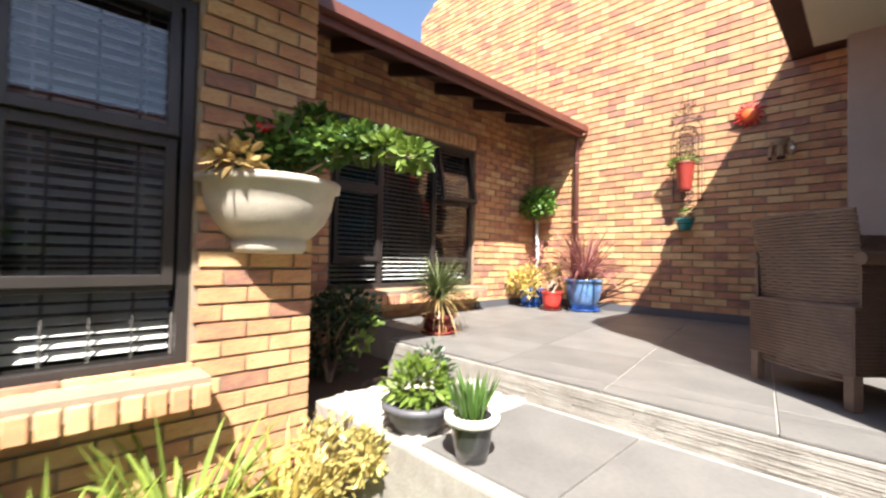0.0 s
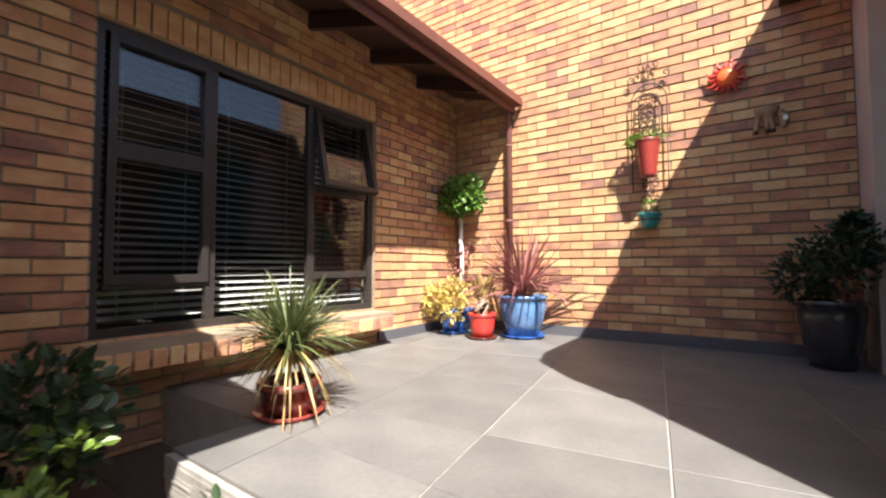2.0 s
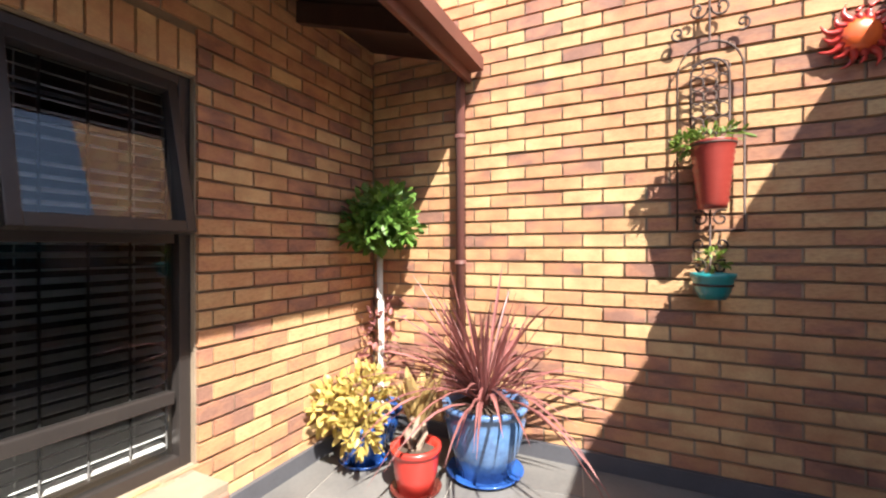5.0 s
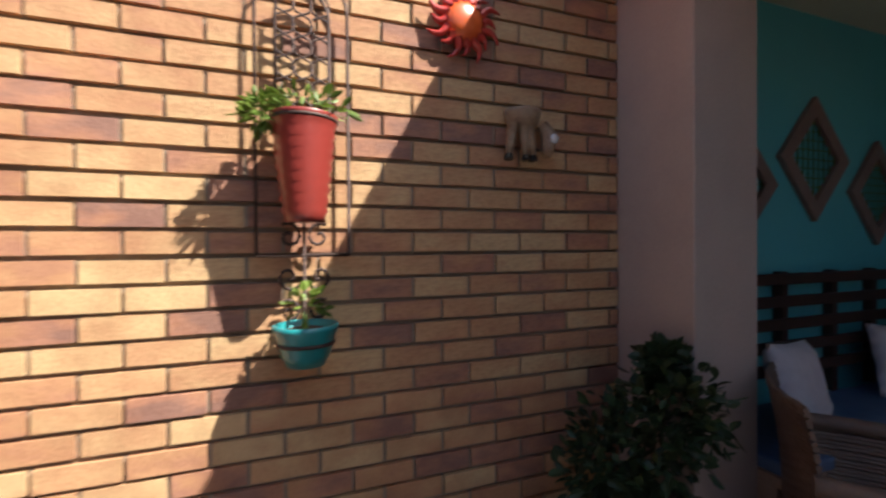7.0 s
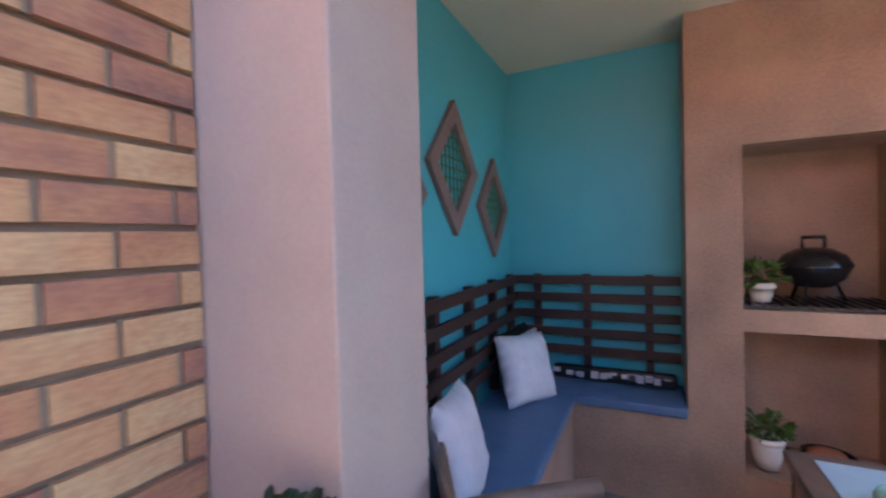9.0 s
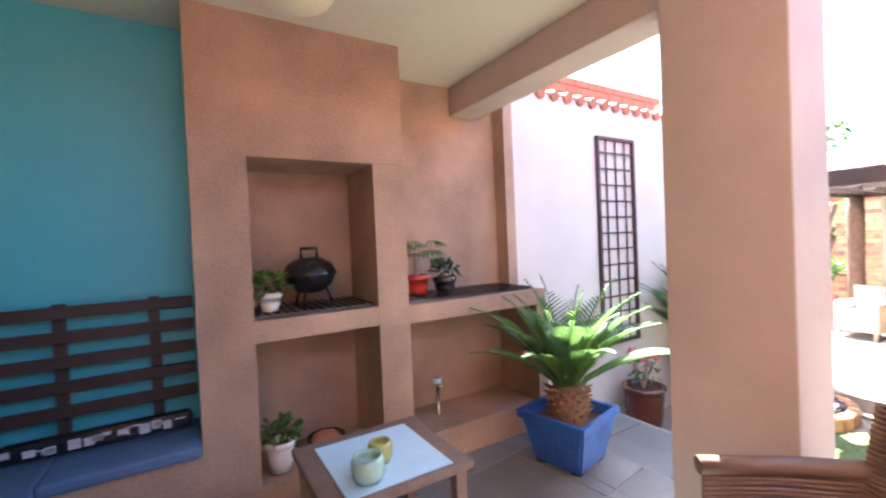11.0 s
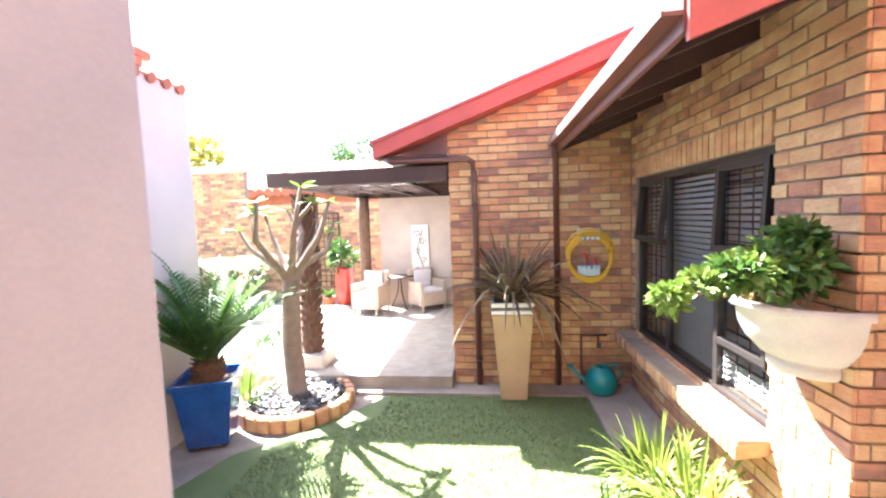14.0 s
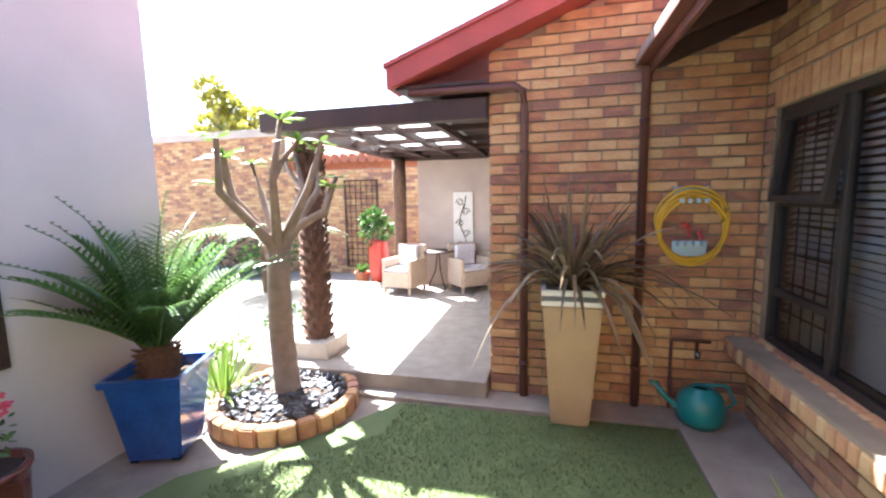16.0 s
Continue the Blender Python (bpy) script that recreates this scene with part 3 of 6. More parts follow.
# ---- windows ----
def window(x, y0, y1, z0, z1, mullions, transoms, sashes, label, blind_side, blind_gap, blind_from=0):
    """A bronze aluminium window in a wall that faces +x. transoms: column, height. sashes: column, z0, z1, how far it stands open."""
    ob = tagged(thing("window", label, "window", (x, 0, 0)), kind="structure")
    f = 0.055
    boxes("frame", FRAME, [(-0.05, 0.012, y0, y0 + f, z0, z1), (-0.05, 0.012, y1 - f, y1, z0, z1), (-0.05, 0.012, y0 + f, y1 - f, z0, z0 + f), (-0.05, 0.012, y0 + f, y1 - f, z1 - f, z1)], ob, 0.004)
    cols = [y0 + f, *mullions, y1 - f]
    items = [(-0.045, 0.01, m - 0.03, m + 0.03, z0 + f, z1 - f) for m in mullions]
    for c, z in transoms:
        items.append((-0.045, 0.01, cols[c] + 0.02, cols[c + 1] - 0.02, z - 0.028, z + 0.028))
    boxes("mullion", FRAME, items, ob, 0.004)
    for c in range(len(cols) - 1):
        cuts = sorted([z0 + f, z1 - f] + [z for k, z in transoms if k == c])
        for a, b in zip(cuts, cuts[1:]):
            sash = [s for s in sashes if s[0] == c and abs(s[1] - a) < 0.2]
            ya, yb = cols[c] + 0.02, cols[c + 1] - 0.02
            open_by = sash[0][3] if sash else 0.0
            m = pose(0.0, 0, b, 0, -open_by, 0) @ Matrix.Translation((0, 0, -b))
            gm = bmesh.new()
            gm.faces.new([gm.verts.new(m @ Vector((-0.018, y, z))) for y, z in ((ya, a), (yb, a), (yb, b), (ya, b))])
            pane = mesh_object("pane", gm, GLASS, ob)
            pane.visible_shadow = False
            if sash:
                boxes("sash", FRAME, [(-0.03, 0.03, ya, ya + 0.045, a, b), (-0.03, 0.03, yb - 0.045, yb, a, b), (-0.03, 0.03, ya + 0.045, yb - 0.045, a, a + 0.05), (-0.03, 0.03, ya + 0.045, yb - 0.045, b - 0.05, b)], ob, 0.004, m=m)
    bm = bmesh.new()
    z = z0 + 0.1
    while z < z1 - 0.06:
        for c in range(blind_from, len(cols) - 1):
            add_box(bm, -0.025, 0.025, cols[c] - 0.02, cols[c + 1] - 0.01, -0.0012, 0.0012, m=pose(-0.1, 0, z, 0, blind_side, 0))
        z += blind_gap
    for c in range(len(cols) - 1):
        for k in (0.2, 0.8):
            y = cols[c] + (cols[c + 1] - cols[c]) * k
            add_box(bm, -0.101, -0.099, y - 0.002, y + 0.002, z0 + 0.1, z1)
    tagged(mesh_object("blind", bm, BLIND, ob), "pale horizontal slat blind", kind="stuff")
    return ob


window(W2_X - 0.06, *W2, (2.64, 3.46), [(0, 1.44), (0, 0.65), (2, 1.42), (2, 0.68)], [(2, 1.42, 2.12, 12), (0, 1.44, 2.12, 0.0), (0, 0.65, 1.44, 0.0)], "bronze aluminium window with pale slat blinds and open top sash", 24, 0.05)
window(W1_X - 0.06, *W1, (-1.21, -0.31), [(0, 1.24), (0, 0.56), (2, 1.24), (2, 0.54)], [(0, 1.24, 1.9, 6), (2, 0.54, 1.24, 0.0), (2, 1.24, 1.9, 3)], "bronze aluminium garden window with slat blinds and open sashes", 38, 0.05)


def burglar_bars(x, y0, y1, z0, z1):
    bm = bmesh.new()
    k = int((y1 - y0) / 0.13)
    for i in range(k + 1):
        y = y0 + (y1 - y0) * i / k
        add_tube(bm, [(x, y, z0), (x, y, z1)], 0.006, 6)
    z = z0
    while z <= z1:
        add_box(bm, x - 0.004, x + 0.004, y0, y1, z - 0.008, z + 0.008)
        z += 0.22
    ob = mesh_object("window_bars", bm, FRAME)
    return tagged(ob, "dark metal burglar bars inside the window", "bars")


burglar_bars(W1_X - 0.115, -1.92, -1.24, 0.2, 1.88)
burglar_bars(W1_X - 0.115, -0.28, 0.34, 0.2, 1.88)
burglar_bars(W2_X - 0.14, 3.5, 4.12, 0.42, 2.12)


# ---- pergola and distance ----
def pergola():
    ob = thing("pergola", "dark timber pergola with clear roof panels over the seats", "pergola")
    boxes("beam", DARKWOOD, [(0.58, 2.9, -2.16, -2.02, 2.02, 2.2), (2.78, 2.9, -6.1, -2.16, 2.04, 2.2), (0.58, 2.78, -6.19, -6.05, 2.04, 2.2)], ob, 0.006)
    boxes("batten", DARKWOOD, [(x, x + 0.07, -6.05, -2.16, 2.06, 2.14) for x in (1.15, 1.7, 2.25)] + [(0.58, 2.78, y, y + 0.07, 2.085, 2.15) for y in (-3.1, -4.0, -4.9, -5.6)], ob)
    boxes("roof", DARKWOOD, [(0.58, 1.18, -6.1, -2.1, 2.205, 2.22), (1.18, 2.95, -2.3, -2.1, 2.205, 2.22), (1.18, 2.95, -6.1, -5.2, 2.205, 2.22)], ob)
    boxes("panel", PANEL, [(1.182, 2.95, -5.198, -2.302, 2.207, 2.213)], ob)
    return ob


PANEL = material("clear_roof_sheet", (0.8, 0.8, 0.78), (0.7, 0.7, 0.68), rough=0.4, scale=3, bump=0.02, through_light=0.85)
pergola()


def post():
    ob = thing("pergola_post", "round stone-clad pergola post with climbing stems", "post", (2.84, -5.95, STOEP))
    lathe("core", PALMBARK, [(0.0, 0), (0.13, 0), (0.12, 1.0), (0.13, 2.0), (0.13, 2.44), (0, 2.44)], ob, seg=14, wobble=0.25)
    return ob


post()


def far_brick_wall(x0, x1, y, z1, label):
    ob = tagged(thing("boundary_wall", label, "wall"), kind="structure")
    boxes("core", MORTAR, [(x0, x1, y - 0.2, y - REC, -0.6, z1 - 0.03)], ob)
    bm, tones, rng = bmesh.new(), [], random.Random(5)
    row, z = 0, LAWN_Z
    while z < z1 - 0.05:
        x = x0 + (0.12 if row % 2 else 0)
        while x < x1 - 0.05:
            add_box(bm, x, min(x + 0.228, x1), y - 0.05, y, z, z + 0.077)
            tones += [rng.random()] * 6
            x += 0.24
        row, z = row + 1, z + 0.09
    b = tagged(mesh_object("brick", bm, BRICK, ob), kind="stuff")
    set_tone(b, tones)
    return ob


far_brick_wall(2.6, 7.2, -8.0, 2.1, "orange brick boundary wall behind the garden")
far_brick_wall(7.2, 13.0, -8.6, 3.1, "taller orange brick wall with a plastered top")
structure(boxes("wall_backdrop", PLASTER, [(7.0, 13.2, -8.85, -8.55, 3.08, 3.3)], bevel=0.01), "pale plaster coping on the boundary wall")


def neighbour_roof():
    ob = thing("neighbour_house", "neighbouring brick house with a terracotta tile roof", "house")
    bm = bmesh.new()
    for i in range(34):
        y = -13.0 + 0.0 * i
        x = 3.0 + i * 0.3
        add_tube(bm, [(x, -10.5, 2.6), (x, -14.0, 3.9)], 0.16, 8)
    mesh_object("roof", bm, TILE, ob)
    boxes("wall", TERRA, [(2.8, 13.2, -13.8, -10.9, -0.6, 2.6)], ob)


neighbour_roof()


def leafy_tree(at, height, spread, mat, label, seed, count):
    rng = random.Random(seed)
    ob = thing("tree", label, "tree", at)
    bm = bmesh.new()
    add_tube(bm, [(0, 0, 0), (0.1, 0.05, height * 0.3), (0.0, 0.1, height * 0.6)], [0.28, 0.2, 0.12], 10)
    blobs = []
    for i in range(16):
        a, k = rng.uniform(0, 6.28), rng.uniform(0.2, 1)
        c = Vector((math.cos(a) * spread * k, math.sin(a) * spread * k, height * rng.uniform(0.5, 1.0)))
        add_tube(bm, [(0, 0.1, height * 0.45), c * 0.6 + Vector((0, 0, height * 0.2)), c], [0.09, 0.05, 0.02], 6)
        r = spread * rng.uniform(0.25, 0.42)
        blobs.append((c, (r, r, r * 0.75)))
    mesh_object("trunk", bm, BARK, ob)
    leafy("crown", mat, rng, blobs, count, 0.28, 0.17, ob)
    return ob


leafy_tree((14.6, -15.0, -0.6), 6.9, 1.7, AUTUMN, "tree with yellow-green leaves behind the boundary wall", 3, 2600)
leafy_tree((8.2, -22.0, -0.6), 6.6, 1.6, GREENLEAF, "far green tree above the roofs", 4, 1200)
# walls that close the place behind the camera's side
structure(boxes("wall_east", WHITEWALL, [(3.42, 3.6, 2.0, 6.0, -0.6, 3.0)]), "plain pale wall")


# ---- bricks, tiles: pieces of the setting ----
def unit_brick(name):
    bm = bmesh.new()
    add_box(bm, -0.5, 0.5, 0, 1, -0.5, 0.5)
    me = bpy.data.meshes.new(name)
    bm.to_mesh(me)
    bm.free()
    me.materials.append(BRICK)
    return me


def brick_face(parent, m, width, z0, z1, holes, near, seed, length=0.24, course=0.09, top=None, budget=300, soldier=()):
    """Bricks over a face: m carries (along, depth, height) into the world; depth runs into the wall. near: the stretch whose bricks are objects."""
    rng = random.Random(seed)
    unit = unit_brick("brick")
    bm, joints, tones, made = bmesh.new(), bmesh.new(), [], 0
    row, z = 0, z0
    spans = list(holes) + list(soldier)
    while z + 0.5 * course < z1:
        u = -length * 0.5 if row % 2 else 0.0
        while u < width:
            a, b = max(u, 0), min(u + length, width)
            u += length
            parts = [(a, b)]
            for h0, h1, k0, k1 in spans:
                if z + course * 0.5 > k0 and z + course * 0.5 < k1:
                    parts = [q for p0, p1 in parts for q in ((p0, min(p1, h0)), (max(p0, h1), p1)) if q[1] - q[0] > 0.03]
            for p0, p1 in parts:
                g = 0.007
                c, w = (p0 + p1) / 2, p1 - p0 - 2 * g
                if w < 0.02 or (top and z + course > top(c)):
                    continue
                if p1 < width - 0.01:
                    add_box(joints, p1 - 0.007, p1 + 0.007, 0.011, 0.024, z + 0.01, z + course - 0.01, m=m)
                h = course - 0.017 + rng.uniform(-0.002, 0.002)
                out = rng.uniform(-0.003, 0.003)
                tilt = rng.uniform(-0.4, 0.4)
                mm = m @ pose(c, out, z + course / 2 + rng.uniform(-0.0015, 0.0015), 0, tilt, 0)
                if near and made < budget and near[0] < c < near[1] and near[2] < z < near[3]:
                    ob = new("brick", unit)
                    ob.parent = parent
                    ob.matrix_world = mm @ Matrix.Diagonal((w, 0.03, h, 1))
                    made += 1
                else:
                    add_box(bm, -w / 2, w / 2, 0, 0.03, -h / 2, h / 2, m=mm)
                    tones += [rng.random()] * 6
        row, z = row + 1, z + course
    for h0, h1, k0, k1 in soldier:
        n = round((h1 - h0) / 0.09)
        for i in range(n):
            c = h0 + (i + 0.5) * (h1 - h0) / n
            add_box(bm, c - 0.038, c + 0.038, -0.002, 0.03, k0 + 0.006, k1 - 0.006, m=m)
            tones += [rng.random() * 0.35] * 6
    ob = tagged(mesh_object("brickwork", bm, BRICK, parent), kind="stuff")
    bmesh_fix(ob)
    set_tone(ob, tones)
    bmesh_fix(tagged(mesh_object("pointing", joints, MORTAR, parent), kind="stuff"))


def bmesh_fix(ob):
    bm = bmesh.new()
    bm.from_mesh(ob.data)
    bmesh.ops.recalc_face_normals(bm, faces=bm.faces)
    bm.to_mesh(ob.data)
    bm.free()


def facing(x, y, ax, into):
    """Frame of a brick face: origin, the way along it, the way into the wall."""
    u, d = Vector((*ax, 0)), Vector((*into, 0))
    return Matrix(((u.x, d.x, 0, x), (u.y, d.y, 0, y), (0, 0, 1, 0), (0, 0, 0, 1)))


def all_bricks():
    brick_face(wall_north, facing(-3.12, FAR_Y, (1, 0), (0, 1)), 3.66, DECK, 9.9, [], (1.9, 3.66, 0.9, 2.5), 1, top=lambda u: gable_north(u - 3.12))
    brick_face(wall_north, facing(-6.0, FAR_Y, (1, 0), (0, 1)), 2.88, DECK + 0.09 * 30, 8.0, [], None, 7, top=lambda u: gable_north(u - 6.0))
    L = 5.62 - 1.02
    brick_face(wall_west, facing(W2_X, 1.02, (0, 1), (-1, 0)), L, -0.55, 2.95, [(W2[0] - 1.02, W2[1] - 1.02, W2[2], W2[3])], (2.9, 4.6, 0.2, 1.6), 2, budget=200,
               soldier=[(W2[0] - 1.02, W2[1] - 1.02, W2[3], W2[3] + 0.2)])
    o = -SOUTH_Y
    brick_face(wall_house, facing(W1_X, SOUTH_Y, (0, 1), (-1, 0)), 1.02 - SOUTH_Y, -0.55, 2.9, [(W1[0] + o, W1[1] + o, W1[2], W1[3])], (2.5, 3.2, -0.4, 1.9), 3, budget=120,
               soldier=[(W1[0] + o, W1[1] + o, W1[3], W1[3] + 0.2)])
    brick_face(wall_house, facing(-3.12, 1.02, (1, 0), (0, -1)), 1.52 - 0.012, -0.55, 2.9, [], (0.9, 1.6, 0.3, 1.6), 4, budget=60)
    brick_face(wall_south, facing(-1.6, SOUTH_Y, (1, 0), (0, -1)), 2.17, -0.55, 4.0, [], (0.3, 2.2, 0.4, 2.4), 5, budget=200, top=lambda u: gable_south(u - 1.6))
    brick_face(wall_south, facing(0.57, SOUTH_Y - 0.024, (0, -1), (-1, 0)), 0.23, -0.55, 2.6, [], None, 6)


def brick_sill(x0, x1, y0, y1, z, label):
    ob = tagged(thing("window_sill", label, "window sill"), kind="structure")
    boxes("bed", MORTAR, [(x0, x1 - 0.012, y0 + 0.006, y1 - 0.006, z - 0.1, z - 0.012)], ob)
    n = round((y1 - y0) / 0.085)
    unit = bpy.data.meshes.new("sill_brick")
    bm = bmesh.new()
    add_box(bm, x0, x1, -0.0365, 0.0365, -0.105, 0.0)
    bmesh.ops.bevel(bm, geom=list(bm.edges), offset=0.006, segments=1, affect='EDGES')
    for v in bm.verts:
        v.co.z -= 0.16 * (v.co.x - x0)
    bm.to_mesh(unit)
    bm.free()
    unit.materials.append(BRICK)
    for i in range(n):
        b = new("brick", unit)
        b.parent = ob
        b.location = (0, y0 + (i + 0.5) * (y1 - y0) / n, z)
    return ob


brick_sill(-3.17, -2.86, 1.93, 4.16, 0.345, "sloping brick window sill above the patio floor")
brick_sill(-1.65, -1.40, SOUTH_Y + 0.02, 0.45, 0.145, "sloping brick window sill above the garden path")


def clip(poly, inside, cut):
    out = []
    for a, b in zip(poly, poly[1:] + poly[:1]):
        if inside(a):
            out.append(a)
        if inside(a) != inside(b):
            out.append(cut(a, b))
    return out


def clip_box(poly, x0, x1, y0, y1):
    for axis, sign, v in ((0, 1, x0), (0, -1, x1), (1, 1, y0), (1, -1, y1)):
        if not poly:
            return poly
        poly = clip(poly, lambda p: sign * (p[axis] - v) >= 0, lambda a, b: tuple(a[k] + (b[k] - a[k]) * (v - a[axis]) / (b[axis] - a[axis]) for k in (0, 1)))
    return poly


def slab_tile(poly, z, parent, mat):
    """One floor tile with a small chamfer, its origin in its middle."""
    n = len(poly)
    cx, cy = sum(p[0] for p in poly) / n, sum(p[1] for p in poly) / n
    bm = bmesh.new()
    lo, mid, hi = ([bm.verts.new(((p[0] - cx) * k, (p[1] - cy) * k, h)) for p in poly] for k, h in ((1, -0.012), (1, -0.002), (0.994, 0)))
    for a, b in ((lo, mid), (mid, hi)):
        for k in range(n):
            bm.faces.new((a[k], a[(k + 1) % n], b[(k + 1) % n], b[k]))
    bm.faces.new(hi)
    ob = mesh_object("tile", bm, mat, parent)
    ob.location = (cx, cy, z)


def patio_tiles():
    rng = random.Random(8)
    wide, deep, turn = 0.72, 0.82, math.radians(8.5)
    ux, uy, g = Vector((math.cos(turn), math.sin(turn))), Vector((-math.sin(turn), math.cos(turn))), 0.004
    at = Vector((-1.146, 2.832))
    for i in range(-6, 10):
        for j in range(-4, 7):
            quad = [tuple(at + ux * (wide * (i + a) + s * g) + uy * (deep * (j + b) + q * g)) for a, b, s, q in ((0, 0, 1, 1), (1, 0, -1, 1), (1, 1, -1, -1), (0, 1, 1, -1))]
            for x0, x1, y0, y1 in ((-3.11, 3.28, 2.352, 5.61), (EDGE_X, 3.28, EDGE_Y - 0.01, 2.348)):
                p = clip_box(quad, x0, x1, y0, y1)
                if len(p) > 2 and max(q[0] for q in p) - min(q[0] for q in p) > 0.03 and max(q[1] for q in p) - min(q[1] for q in p) > 0.02:
                    slab_tile(p, DECK + rng.uniform(-0.001, 0.001), patio, SLATE)
    for i in range(6):
        x = -0.7 + i * 0.64
        slab_tile([(x, 1.1), (x + 0.63, 1.1), (x + 0.63, 1.9), (x, 1.9)], LEDGE + 0.012, step, SLATE)
    bm = bmesh.new()
    for _ in range(700):
        s = rng.uniform(0.01, 0.022)
        add_box(bm, -s, s, -s * 0.8, s * 0.8, -s * 0.5, s * 0.5, m=pose(rng.uniform(-1.52, -0.74), rng.uniform(1.1, 1.93), LEDGE + 0.005, rng.uniform(-25, 25), rng.uniform(-25, 25), rng.uniform(0, 90)))
    tagged(mesh_object("pebbles", bm, WHITEPEBBLE, step), "loose pale pebbles", kind="stuff")
    bm, z = bmesh.new(), LEDGE
    while z < DECK - 0.014:
        h, u = rng.uniform(0.012, 0.02), EDGE_X
        while u < 3.1:
            w = rng.uniform(0.1, 0.35)
            add_box(bm, u, u + w - 0.003, EDGE_Y - 0.035 - rng.uniform(0, 0.006), EDGE_Y - 0.028, z, min(z + h - 0.003, DECK - 0.014))
            u += w
        z += h
    tagged(mesh_object("ledge_stone", bm, STONE, steplip), kind="stuff")


# ---- patio things ----
def pot_soil(ob, r, z):
    lathe("soil", SOIL, [(0.0, z + 0.015), (r * 0.6, z + 0.01), (r, z)], ob, seg=16, wobble=0.1)


def round_pot(name, label, at, mat, r_top, r_bot, h, rim=0.02, saucer=None, belly=0.0):
    ob = thing(name, label, "plant pot", at)
    b = r_top * (1 + belly)
    lathe("pot", mat, [(0, 0.012), (r_bot, 0.012), ((r_bot + b) / 2 * 1.03, h * 0.4), (b, h * 0.8), (r_top, h - 0.035), (r_top + rim, h - 0.03), (r_top + rim, h), (r_top - 0.012, h), (r_top - 0.02, h * 0.8)], ob)
    pot_soil(ob, r_top - 0.015, h - 0.04)
    if saucer:
        lathe("saucer", saucer, [(0, 0.002), (r_bot * 1.25, 0.002), (r_bot * 1.45, 0.03), (r_bot * 1.4, 0.032), (r_bot * 1.2, 0.014), (0, 0.012)], ob)
    return ob


def blue_cordyline():
    rng = random.Random(11)
    ob = round_pot("potted_cordyline", "blue glazed pot with a spiky red cordyline on the patio", (-2.08, 5.28, DECK), PALEBLUE, 0.235, 0.16, 0.43, 0.025, BLUEGLAZE, 0.05)
    blades("leaves", REDLEAF, rng, (0, 0, 0.4), 150, 0.92, 0.019, 1.3, 0.35, ob, 0.07, 0.12)


def red_succulent():
    rng = random.Random(12)
    ob = round_pot("potted_succulent", "small red pot on a brown saucer with a pale succulent", (-2.36, 4.93, DECK), REDGLAZE, 0.13, 0.1, 0.26, 0.012, MAROON)
    bm = bmesh.new()
    for i in range(4):
        a = i * 1.7
        add_tube(bm, [(0, 0, 0.2), (0.05 * math.cos(a), 0.05 * math.sin(a), 0.33), (0.03 * math.cos(a + 1), 0.03 * math.sin(a + 1), 0.42)], [0.03, 0.026, 0.02], 8)
    mesh_object("stem", bm, BARK, ob)
    blades("leaves", DRYLEAF, rng, (0, 0, 0.36), 26, 0.3, 0.07, 0.5, 0.1, ob, 0.05, 0.06)


def yellow_bush():
    rng = random.Random(13)
    ob = round_pot("potted_bush", "deep blue pot with a yellow-leaved bush", (-2.82, 5.08, DECK), BLUEGLAZE, 0.15, 0.11, 0.26, 0.02, BLUEGLAZE)
    leafy("leaves", YELLOWLEAF, rng, [((0.0, 0, 0.42), (0.22, 0.22, 0.16)), ((-0.15, -0.1, 0.36), (0.16, 0.16, 0.14)), ((0.1, -0.18, 0.3), (0.14, 0.12, 0.14))], 520, 0.07, 0.04, ob)


def standard_tree():
    rng = random.Random(14)
    ob = round_pot("standard_tree", "clipped round green standard tree with a pale stem", (-2.9, 5.38, DECK), BLUEGLAZE, 0.14, 0.1, 0.25, 0.02)
    tube("stem", WHITEPOT, [[(0, 0, 0.2), (0.01, 0, 0.7), (0, 0.01, 1.0)], [(-0.0, 0.0, 1.0), (0.0, 0.0, 1.75)]], 0.022, ob)
    leafy("crown", BRIGHTLEAF, rng, [((0.0, -0.03, 1.55), (0.22, 0.22, 0.2)), ((0.1, -0.08, 1.62), (0.2, 0.18, 0.17)), ((-0.02, -0.1, 1.48), (0.2, 0.18, 0.15)), ((0.15, -0.05, 1.5), (0.16, 0.16, 0.13))], 900, 0.075, 0.045, ob)
    leafy("lower_leaves", REDLEAF, rng, [((0, 0, 0.75), (0.15, 0.15, 0.25))], 90, 0.06, 0.03, ob)


def yucca():
    rng = random.Random(15)
    ob = round_pot("potted_yucca", "spiky grassy yucca in a red-brown pot on the patio edge", (-2.06, 2.5, DECK), MAROON, 0.14, 0.12, 0.17, 0.015, RUST)
    blades("leaves", YUCCALEAF, rng, (0, 0, 0.3), 420, 0.4, 0.008, 1.45, 0.25, ob, 0.04, 0.1)
    blades("dry_leaves", DRYLEAF, rng, (0, 0, 0.28), 90, 0.3, 0.012, 2.3, 0.4, ob, 0.05, 0.05)


